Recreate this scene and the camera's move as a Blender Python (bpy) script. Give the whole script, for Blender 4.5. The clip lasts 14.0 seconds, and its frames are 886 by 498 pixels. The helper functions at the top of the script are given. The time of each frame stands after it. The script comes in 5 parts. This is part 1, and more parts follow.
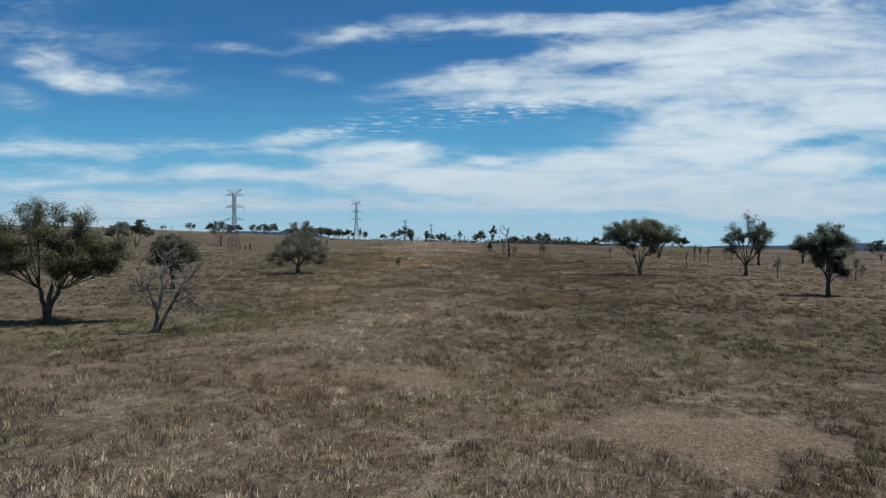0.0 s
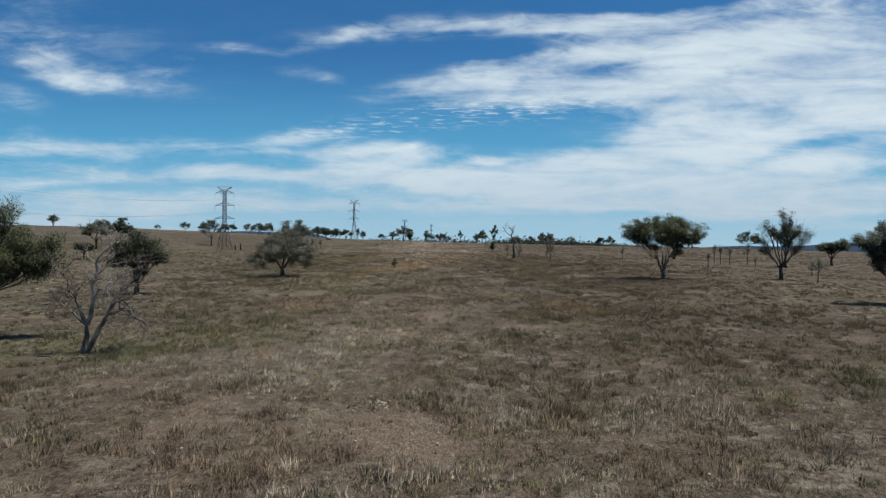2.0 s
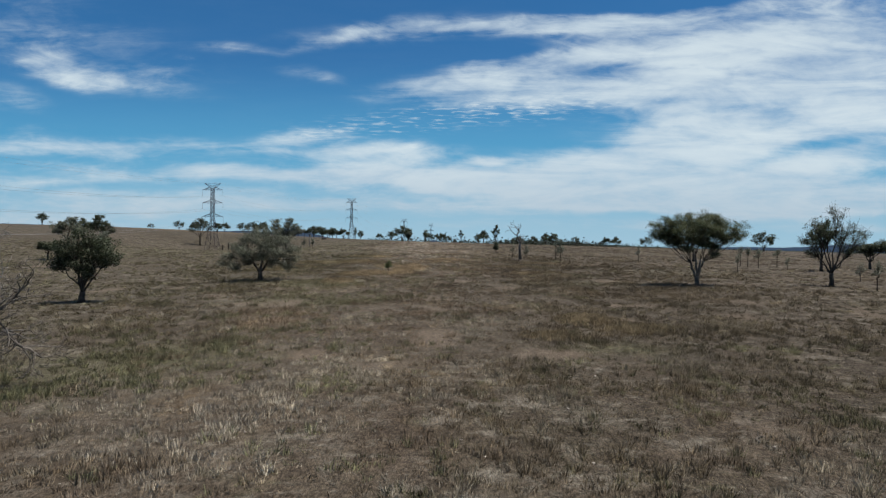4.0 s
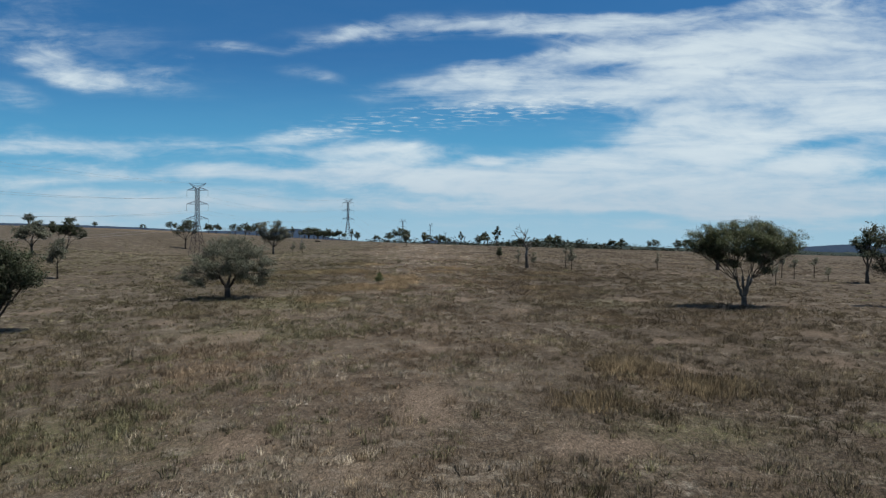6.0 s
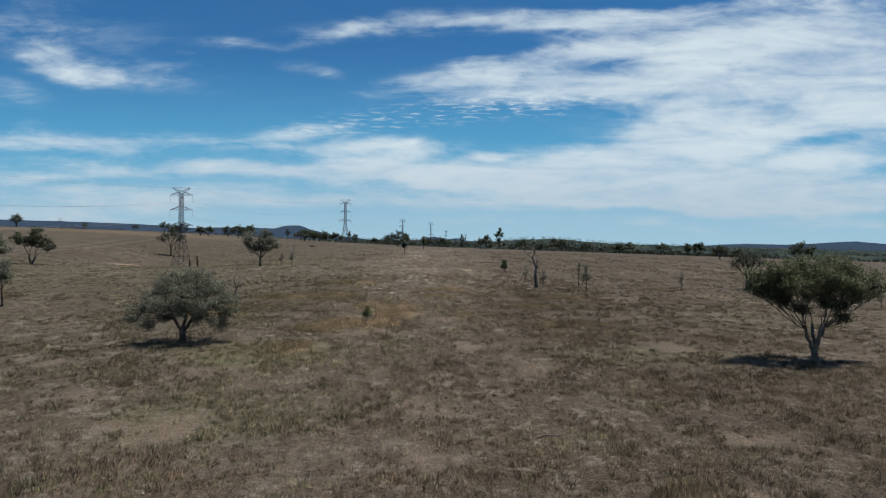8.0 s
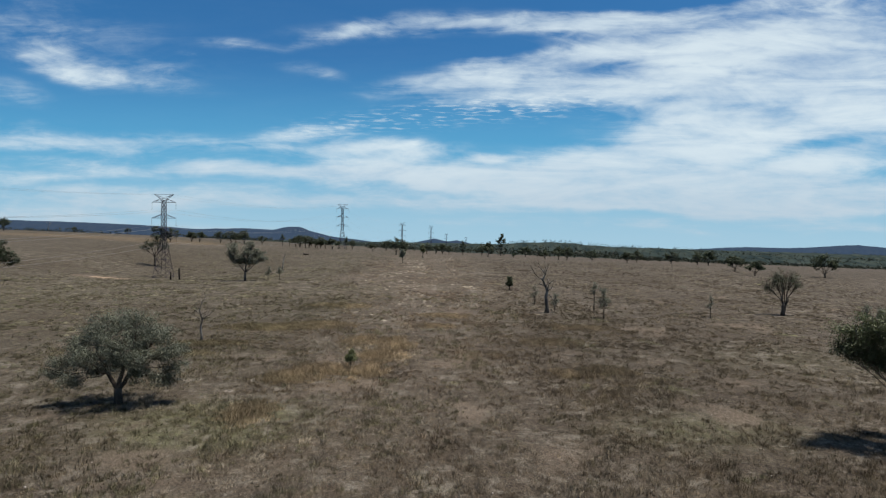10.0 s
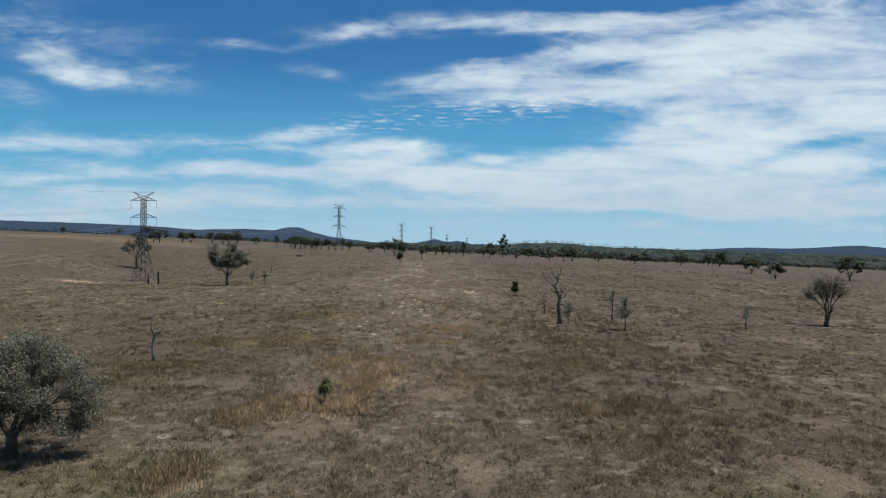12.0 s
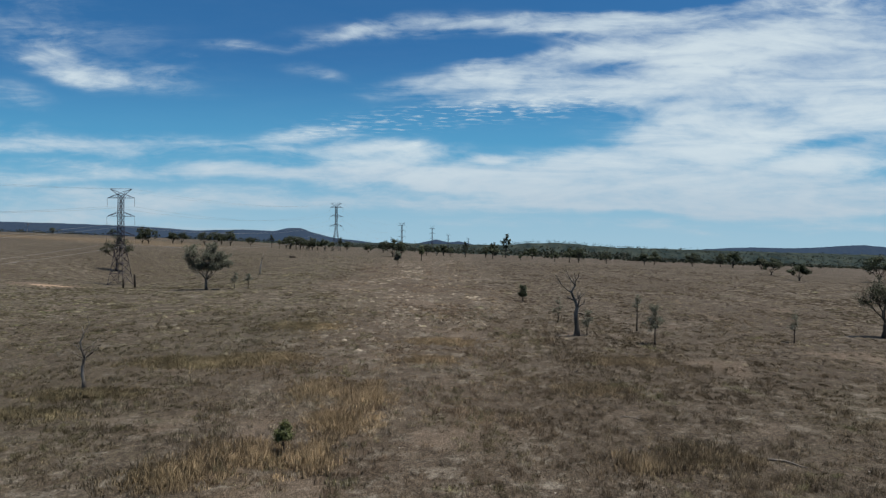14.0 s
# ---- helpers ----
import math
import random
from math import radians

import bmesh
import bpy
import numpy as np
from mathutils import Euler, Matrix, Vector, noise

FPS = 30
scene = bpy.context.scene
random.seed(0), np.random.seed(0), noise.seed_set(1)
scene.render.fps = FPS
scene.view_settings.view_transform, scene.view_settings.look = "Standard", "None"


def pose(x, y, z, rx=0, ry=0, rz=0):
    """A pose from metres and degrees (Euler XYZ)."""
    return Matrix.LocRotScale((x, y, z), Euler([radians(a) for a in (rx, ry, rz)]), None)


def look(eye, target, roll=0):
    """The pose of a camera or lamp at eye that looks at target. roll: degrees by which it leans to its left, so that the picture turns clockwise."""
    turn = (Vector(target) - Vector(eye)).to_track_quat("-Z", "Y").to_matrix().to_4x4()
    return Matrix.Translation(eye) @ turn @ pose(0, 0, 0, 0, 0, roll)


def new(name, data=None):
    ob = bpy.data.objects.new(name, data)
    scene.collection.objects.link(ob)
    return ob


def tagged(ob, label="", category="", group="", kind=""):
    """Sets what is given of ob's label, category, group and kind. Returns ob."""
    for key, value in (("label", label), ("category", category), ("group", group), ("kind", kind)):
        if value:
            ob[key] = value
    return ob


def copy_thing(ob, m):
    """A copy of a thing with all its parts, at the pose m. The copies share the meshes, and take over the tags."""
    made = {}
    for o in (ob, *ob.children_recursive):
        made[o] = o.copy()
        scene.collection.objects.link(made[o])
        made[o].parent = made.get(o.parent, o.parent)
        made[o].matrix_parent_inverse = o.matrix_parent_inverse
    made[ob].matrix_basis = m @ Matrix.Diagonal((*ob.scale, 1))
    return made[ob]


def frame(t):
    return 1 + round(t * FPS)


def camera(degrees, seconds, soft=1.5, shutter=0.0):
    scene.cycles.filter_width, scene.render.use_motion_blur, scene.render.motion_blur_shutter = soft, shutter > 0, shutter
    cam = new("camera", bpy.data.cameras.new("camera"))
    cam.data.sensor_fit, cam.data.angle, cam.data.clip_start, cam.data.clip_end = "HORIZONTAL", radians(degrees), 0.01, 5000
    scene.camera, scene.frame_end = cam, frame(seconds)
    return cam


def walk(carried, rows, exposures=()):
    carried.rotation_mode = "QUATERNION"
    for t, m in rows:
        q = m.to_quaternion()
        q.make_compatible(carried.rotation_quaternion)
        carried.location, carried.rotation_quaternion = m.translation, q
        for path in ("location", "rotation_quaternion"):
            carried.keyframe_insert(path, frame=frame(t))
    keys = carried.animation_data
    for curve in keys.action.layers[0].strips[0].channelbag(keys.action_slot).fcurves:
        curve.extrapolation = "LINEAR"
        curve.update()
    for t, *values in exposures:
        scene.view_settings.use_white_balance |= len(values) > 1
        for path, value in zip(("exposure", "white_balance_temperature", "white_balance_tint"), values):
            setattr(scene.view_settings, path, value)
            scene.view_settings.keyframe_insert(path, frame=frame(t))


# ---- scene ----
cam = camera(72.8, 14.0, soft=1.25)
METRES, EYE, TILT, LEAN, TURN = 100.0, 10.7, 2.0, 0.0, 0.0
ROWS = [
    (0.0, 0.0, 0.0, 0.0, -0.04, -2.6, -0.291),
    (0.5, -0.0, 0.0285, -0.0012, -0.04, -2.61, -0.314),
    (1.0, -0.0001, 0.0591, -0.0025, -0.04, -2.59, -0.328),
    (1.5, -0.0001, 0.0912, -0.0037, -0.04, -2.59, -0.361),
    (2.0, -0.0001, 0.1246, -0.0054, -0.04, -2.57, -0.375),
    (2.5, -0.0001, 0.1588, -0.007, -0.03, -2.56, -0.388),
    (3.0, -0.0002, 0.1937, -0.0084, -0.02, -2.56, -0.442),
    (5.5, 0.0011, 0.3767, -0.0073, -0.06, -2.54, -0.599),
    (6.0, 0.0016, 0.4148, 0.0019, -0.07, -2.6, -0.573),
    (6.5, 0.002, 0.4526, 0.0118, -0.06, -2.69, -0.586),
    (7.0, 0.0027, 0.4902, 0.0218, -0.02, -2.77, -0.59),
    (7.5, 0.0029, 0.5277, 0.0318, -0.03, -2.87, -0.593),
    (8.0, 0.0036, 0.5652, 0.0421, 0.01, -2.96, -0.607),
    (10.5, 0.0049, 0.7435, 0.0722, 0.06, -2.79, -0.874),
    (11.0, 0.006, 0.7784, 0.071, 0.09, -2.78, -0.847),
    (11.5, 0.0071, 0.8138, 0.0693, 0.11, -2.77, -0.831),
    (12.0, 0.008, 0.849, 0.0677, 0.12, -2.77, -0.824),
    (12.5, 0.0091, 0.8841, 0.0659, 0.15, -2.76, -0.788),
    (13.0, 0.0099, 0.9195, 0.0644, 0.19, -2.76, -0.751),
    (13.5, 0.0104, 0.9544, 0.0629, 0.23, -2.76, -0.725),
    (14.0, 0.0114, 0.9899, 0.0611, 0.25, -2.73, -0.708),
]
walk(cam, [(t, pose(0, 0, EYE, TILT, LEAN, TURN) @ pose(METRES * x, METRES * y, METRES * z, 90 + pitch, roll, yaw)) for t, x, y, z, yaw, pitch, roll in ROWS],
     exposures=[(0.0, 0.34), (2.0, 0.34), (3.0, 0.29), (5.5, 0.29), (7.0, 0.28), (8.0, 0.30), (10.5, 0.40), (12.0, 0.39), (13.0, 0.31), (14.0, 0.26)])

from mathutils.bvhtree import BVHTree

# ---------------------------------------------------------------- terrain
CREST, FALL = 385.5, 0.05049


def soft(u):
    return np.logaddexp(0.0, u)


def ground_z(x, y):
    """Height of the paddock: a long gentle rise with a crest, a knoll to the west and a shallow hollow below the first tower."""
    x, y = np.asarray(x, float), np.asarray(y, float)
    z = 0.195 + 6.291 * np.tanh(soft((-x - 90.1) / 40) / 3) + 0.03320 * y + -0.00167 * x + -7.67e-07 * x * y
    z = z - FALL * 60 * soft((y - CREST - -0.4516 * x) / 60) + -0.277 * np.exp(-((y - 105.8) / 60) ** 2)
    z = z - 2.6 * np.exp(-((x + 72) / 38) ** 2 - ((y - 115) / 85) ** 2)
    z = z - 1.05 * np.exp(-((x + 38) / 24) ** 2 - ((y - 66) / 24) ** 2) + 0.75 * np.exp(-((x - 46) / 26) ** 2 - ((y - 117) / 28) ** 2)
    return z - 5.2 * np.exp(-((x + 100) / 42) ** 2 - ((y - 286) / 50) ** 2)


def gz(x, y):
    return float(ground_z(x, y))


# stretches of open soil and of greener growth: x, y, half-width, half-depth, amount
OPEN = [(16, 29, 10, 3.6, 0.65), (6, 40, 6, 2.4, 0.8), (-1, 80, 1.6, 6, 0.6), (21, 97, 4, 2.2, 0.7), (15, 121, 4, 2, 0.7), (3.6, 125, 2, 2.5, 0.6),
        (-20.6, 151, 1.8, 1.1, 0.9), (-21.6, 132.5, 1.0, 1.2, 0.9), (-9, 47, 6, 3, 0.4), (-26, 40, 6, 3, 0.5)]
LUSH = [(-40, 66, 16, 9, 0.8), (14, 73, 5, 3, 0.6), (-20, 72, 8, 7, 0.5), (-18, 101, 12, 8, 0.5), (-20, 123, 9, 7, 1.0), (23, 122, 11, 7, 0.5), (32, 52, 12, 8, 0.4),
        (62, 96, 18, 12, 0.4), (48, 150, 20, 16, 0.35), (-95, 195, 34, 55, 0.30)]
GOLD = [(-240, 455, 120, 35, 1.0), (-150, 420, 50, 25, 0.5)]


def spread_of(rows, x, y):
    out = np.zeros_like(np.asarray(x, float))
    for cx, cy, rx, ry, amount in rows:
        out = out + amount * np.exp(-((x - cx) / rx) ** 2 - ((y - cy) / ry) ** 2)
    return out


# ---------------------------------------------------------------- world and sun
SUN_FROM = Vector((0.28, -0.02, 0.95)).normalized()
world = bpy.data.worlds.new("sky")
scene.world = world
world.use_nodes = True
wt = world.node_tree
wt.nodes.clear()


def wmath(op, a, b=None, clamp=False):
    n = wt.nodes.new("ShaderNodeMath")
    n.operation, n.use_clamp = op, clamp
    for i, v in enumerate((a, b)):
        if v is None:
            continue
        if isinstance(v, (int, float)):
            n.inputs[i].default_value = v
        else:
            wt.links.new(v, n.inputs[i])
    return n.outputs[0]


sky = wt.nodes.new("ShaderNodeTexSky")
sky.sky_type, sky.sun_disc = "NISHITA", False
sky.sun_elevation = math.asin(SUN_FROM.z)
sky.sun_rotation = math.atan2(SUN_FROM.x, SUN_FROM.y)
sky.altitude, sky.air_density, sky.dust_density, sky.ozone_density = 300, 1.0, 0.6, 2.5
coord = wt.nodes.new("ShaderNodeTexCoord")
split = wt.nodes.new("ShaderNodeSeparateXYZ")
wt.links.new(coord.outputs["Generated"], split.inputs[0])
# clouds ahead are mirrored into the unseen sky behind, whitening the fill light
ahead = wmath("MAXIMUM", wmath("ABSOLUTE", split.outputs[1]), 0.05)
su = wmath("DIVIDE", split.outputs[0], ahead)
sv = wmath("DIVIDE", split.outputs[2], ahead)
flat = wt.nodes.new("ShaderNodeCombineXYZ")
wt.links.new(su, flat.inputs[0])
wt.links.new(sv, flat.inputs[1])
# the cloud sheet, seen in perspective
up = wmath("ADD", wmath("MAXIMUM", sv, 0.0), 0.16)
sheet = wt.nodes.new("ShaderNodeCombineXYZ")
wt.links.new(wmath("DIVIDE", su, up), sheet.inputs[0])
wt.links.new(wmath("DIVIDE", 1.0, up), sheet.inputs[1])


def wnoise(vector, scale, detail, rough=0.55, stretch=(1, 1, 1), turn=0.0, warp=0.0, move=(0, 0, 0)):
    m = wt.nodes.new("ShaderNodeMapping")
    m.inputs["Scale"].default_value = stretch
    m.inputs["Rotation"].default_value = (0, 0, radians(turn))
    m.inputs["Location"].default_value = move
    wt.links.new(vector, m.inputs[0])
    n = wt.nodes.new("ShaderNodeTexNoise")
    n.inputs["Scale"].default_value, n.inputs["Detail"].default_value = scale, detail
    n.inputs["Roughness"].default_value, n.inputs["Distortion"].default_value = rough, warp
    wt.links.new(m.outputs[0], n.inputs["Vector"])
    return n.outputs["Fac"]


# edges of the cloud masses wander
wander = wt.nodes.new("ShaderNodeTexNoise")
wander.inputs["Scale"].default_value, wander.inputs["Detail"].default_value = 5.5, 5.0
wt.links.new(flat.outputs[0], wander.inputs["Vector"])
pull = wt.nodes.new("ShaderNodeVectorMath")
pull.operation = "MULTIPLY_ADD"
pull.inputs[1].default_value, pull.inputs[2].default_value = (0.15, 0.045, 0), (-0.075, -0.0225, 0)
wt.links.new(wander.outputs["Color"], pull.inputs[0])
bent = wt.nodes.new("ShaderNodeVectorMath")
wt.links.new(flat.outputs[0], bent.inputs[0])
wt.links.new(pull.outputs[0], bent.inputs[1])


def mass(u, v, ru, rv, turn, strength, core=0.0):
    """A soft-edged stretch of cloud round the direction (u, v)."""
    m = wt.nodes.new("ShaderNodeMapping")
    m.vector_type = "TEXTURE"
    m.inputs["Location"].default_value = (u, v, 0)
    m.inputs["Rotation"].default_value = (0, 0, radians(turn))
    m.inputs["Scale"].default_value = (ru, rv, 1)
    wt.links.new(bent.outputs[0], m.inputs[0])
    length = wt.nodes.new("ShaderNodeVectorMath")
    length.operation = "LENGTH"
    wt.links.new(m.outputs[0], length.inputs[0])
    r = wt.nodes.new("ShaderNodeMapRange")
    r.interpolation_type = "SMOOTHSTEP"
    r.inputs[1].default_value, r.inputs[2].default_value = 1.0, core
    r.inputs[3].default_value, r.inputs[4].default_value = 0.0, strength
    wt.links.new(length.outputs["Value"], r.inputs[0])
    return r.outputs[0]


# direction, half-size, slant and strength of each stretch of cloud
SHEET = [
    (0.608, 0.196, 0.474, 0.2106, 8, 1.00),
    (0.344, 0.140, 0.316, 0.0644, 13, 0.85),
    (0.561, 0.327, 0.495, 0.1177, 5, 0.95),
    (0.203, 0.254, 0.421, 0.0422, 2, 0.85),
    (0.109, 0.291, 0.347, 0.0316, 10, 0.55),
    (0.231, 0.332, 0.200, 0.0768, 18, 0.35),
    (0.504, 0.089, 0.442, 0.0545, 0, 0.80),
    (0.391, 0.203, 0.169, 0.0743, 20, 0.45),
]
GAPS = [
    (0.608, 0.161, 0.226, 0.0178, 13, -0.45),
    (0.716, 0.124, 0.103, 0.0201, 4, -0.36),
    (0.344, 0.243, 0.160, 0.0134, -2, -0.30),
    (0.344, 0.346, 0.085, 0.0246, 14, -0.14),
    (0.363, 0.406, 0.216, 0.0246, 3, -0.70),
    (0.260, 0.208, 0.122, 0.0112, -3, -0.30),
    (0.043, 0.318, 0.216, 0.0188, 5, -0.30),
    (0.438, 0.292, 0.245, 0.0113, -4, -0.22),
    (0.485, 0.227, 0.226, 0.0132, 6, -0.20),
]
WISPS = [
    (-0.676, 0.301, 0.127, 0.0495, -8, 0.51),
    (-0.559, 0.269, 0.232, 0.0347, -9, 0.51),
    (-0.455, 0.275, 0.105, 0.0248, -3, 0.23),
    (-0.719, 0.235, 0.105, 0.0321, -10, 0.28),
    (-0.700, 0.185, 0.127, 0.0161, 0, 0.30),
    (-0.625, 0.157, 0.327, 0.0273, -1, 0.78),
    (-0.662, 0.356, 0.421, 0.0991, -14, 0.21),
    (-0.333, 0.318, 0.084, 0.0186, -4, 0.30),
    (-0.404, 0.298, 0.038, 0.0136, -10, 0.23),
    (-0.230, 0.272, 0.080, 0.0223, -12, 0.25),
]
VEILS = [
    (-0.004, 0.357, 0.347, 0.0298, 4, 0.56),
    (0.269, 0.371, 0.316, 0.0273, 3, 0.67),
    (-0.183, 0.338, 0.148, 0.0174, 18, 0.40),
    (-0.211, 0.153, 0.316, 0.0273, 0, 0.47),
    (-0.079, 0.141, 0.200, 0.0372, 0, 0.47),
    (-0.342, 0.114, 0.526, 0.0248, -1, 0.69),
    (-0.004, 0.108, 0.506, 0.0321, -2, 0.69),
    (0.137, 0.121, 0.253, 0.0397, 6, 0.62),
    (0.079, 0.137, 0.050, 0.0112, 0, 0.78),
    (-0.220, 0.175, 0.115, 0.0223, 3, 0.47),
]
BANDS = [
    (-0.502, 0.072, 0.548, 0.0347, 0, 0.42),
    (-0.126, 0.062, 0.442, 0.0223, 0, 0.50),
    (0.034, 0.087, 0.380, 0.0248, -2, 0.45),
    (0.278, 0.071, 0.211, 0.0273, 0, 0.60),
    (0.485, 0.068, 0.526, 0.0298, 0, 0.62),
    (-0.681, 0.044, 0.442, 0.0422, 0, 0.22),
    (0.297, 0.030, 0.632, 0.0174, 0, 0.22),
]


def total(rows, core):
    out = None
    for row in rows:
        one = mass(*row, core)
        out = one if out is None else wmath("ADD", out, one)
    return out


cover = wmath("MINIMUM", wmath("ADD", total(SHEET, 0.10), wmath("ADD", total(VEILS, 0.0), total(WISPS, 0.0))), 1.0)
cover = wmath("ADD", cover, wmath("ADD", total(GAPS, 0.0), total(BANDS, 0.1)))
bands = wnoise(flat.outputs[0], 3.0, 5.0, 0.55, (0.45, 8.0, 1), 1, 0.3)
lowness = wt.nodes.new("ShaderNodeMapRange")
lowness.interpolation_type = "SMOOTHSTEP"
lowness.inputs[1].default_value, lowness.inputs[2].default_value = 0.19, 0.09
lowness.inputs[3].default_value, lowness.inputs[4].default_value = 0.0, 1.7
wt.links.new(sv, lowness.inputs[0])
cover = wmath("ADD", cover, wmath("MULTIPLY", lowness.outputs[0], wmath("MAXIMUM", wmath("SUBTRACT", bands, 0.44), 0.0)))
# unseen cloud added overhead to whiten the light in the shadows
overhead = wt.nodes.new("ShaderNodeMapRange")
overhead.interpolation_type = "SMOOTHSTEP"
overhead.inputs[1].default_value, overhead.inputs[2].default_value = 0.50, 1.10
overhead.inputs[3].default_value, overhead.inputs[4].default_value = 0.0, 0.34
wt.links.new(sv, overhead.inputs[0])
cover = wmath("MINIMUM", wmath("MAXIMUM", wmath("ADD", cover, overhead.outputs[0]), 0.0), 1.0)
# texture of the cloud: long streaks, combed fibres and fine cotton
streaks = wnoise(flat.outputs[0], 3.4, 7.0, 0.58, (0.55, 4.2, 1), 7, 0.7)
fibres = wnoise(flat.outputs[0], 8.5, 9.0, 0.60, (0.45, 2.3, 1), 9, 0.8)
cotton = wnoise(flat.outputs[0], 34.0, 5.0, 0.6, (0.6, 1.7, 1), 4, 0.5)
grain = wmath("ADD", wmath("MULTIPLY", wmath("SUBTRACT", streaks, 0.5), 1.7), wmath("MULTIPLY", wmath("SUBTRACT", fibres, 0.5), 2.1))
grain = wmath("ADD", grain, wmath("MULTIPLY", wmath("SUBTRACT", cotton, 0.5), 1.0))
reach = wmath("MULTIPLY", wmath("MINIMUM", wmath("ADD", wmath("MULTIPLY", cover, 2.6), 0.06), 1.0), wmath("SUBTRACT", 1.0, wmath("MULTIPLY", cover, 0.30)))
dense = wmath("ADD", cover, wmath("MULTIPLY", grain, reach))
# rows of small puffs
ripple = wnoise(sheet.outputs[0], 15.0, 3.0, 0.55, (0.8, 1.9, 1), 8, 0.4)
ripple = wmath("MULTIPLY", wmath("MAXIMUM", wmath("SUBTRACT", ripple, 0.49), 0.0), 3.0)
PUFFS = [
    (-0.135, 0.188, 0.216, 0.0320, 3, 0.80),
    (0.015, 0.208, 0.226, 0.0395, 3, 1.00),
    (0.166, 0.224, 0.188, 0.0376, 2, 0.80),
]
dense = wmath("ADD", dense, wmath("MULTIPLY", total(PUFFS, 0.1), ripple))
alpha = wt.nodes.new("ShaderNodeMapRange")
alpha.interpolation_type = "SMOOTHSTEP"
alpha.inputs[1].default_value, alpha.inputs[2].default_value = -0.05, 1.22
alpha.inputs[3].default_value, alpha.inputs[4].default_value = 0.0, 0.95
wt.links.new(dense, alpha.inputs[0])


def wfade(high, low, most):
    """A share that grows from the height high down to the height low."""
    r = wt.nodes.new("ShaderNodeMapRange")
    r.interpolation_type = "SMOOTHSTEP"
    for i, v in enumerate((high, low, 0.0, most)):
        r.inputs[i + 1].default_value = v
    wt.links.new(sv, r.inputs[0])
    return r.outputs[0]


def wmix(share, a, b, blend="MIX"):
    n = wt.nodes.new("ShaderNodeMix")
    n.data_type, n.blend_type = "RGBA", blend
    for socket, value in ((n.inputs[0], share), (n.inputs[6], a), (n.inputs[7], b)):
        if isinstance(value, tuple):
            socket.default_value = (*value, 1)
        elif isinstance(value, float):
            socket.default_value = value
        else:
            wt.links.new(value, socket)
    return n.outputs[2]


blue = wmix(1.0, sky.outputs[0], (0.275, 0.74, 1.05), "MULTIPLY")
blue = wmix(wfade(0.32, 0.08, 0.85), blue, (1.35, 4.8, 7.6))
blue = wmix(wfade(0.17, -0.02, 0.90), blue, (4.6, 6.9, 8.4))
shine = wt.nodes.new("ShaderNodeMapRange")
shine.inputs[1].default_value, shine.inputs[2].default_value = 0.36, 0.66
wt.links.new(wmath("ADD", wmath("MULTIPLY", streaks, 0.5), wmath("MULTIPLY", fibres, 0.5)), shine.inputs[0])
white = wmix(shine.outputs[0], (6.1, 7.5, 8.8), (8.6, 9.8, 10.3))
white = wmix(wfade(0.17, 0.02, 0.75), white, (5.4, 6.6, 7.7))
back = wt.nodes.new("ShaderNodeBackground")
back.inputs[1].default_value = 0.067
wt.links.new(wmix(alpha.outputs[0], blue, white), back.inputs[0])
wout = wt.nodes.new("ShaderNodeOutputWorld")
wt.links.new(back.outputs[0], wout.inputs[0])

sun = new("sun", bpy.data.lights.new("sun", "SUN"))
sun.data.energy, sun.data.angle, sun.data.color = 4.9, radians(0.6), (1.0, 0.93, 0.82)
sun.matrix_world = look(SUN_FROM * 100, (0, 0, 0))

# ---------------------------------------------------------------- materials


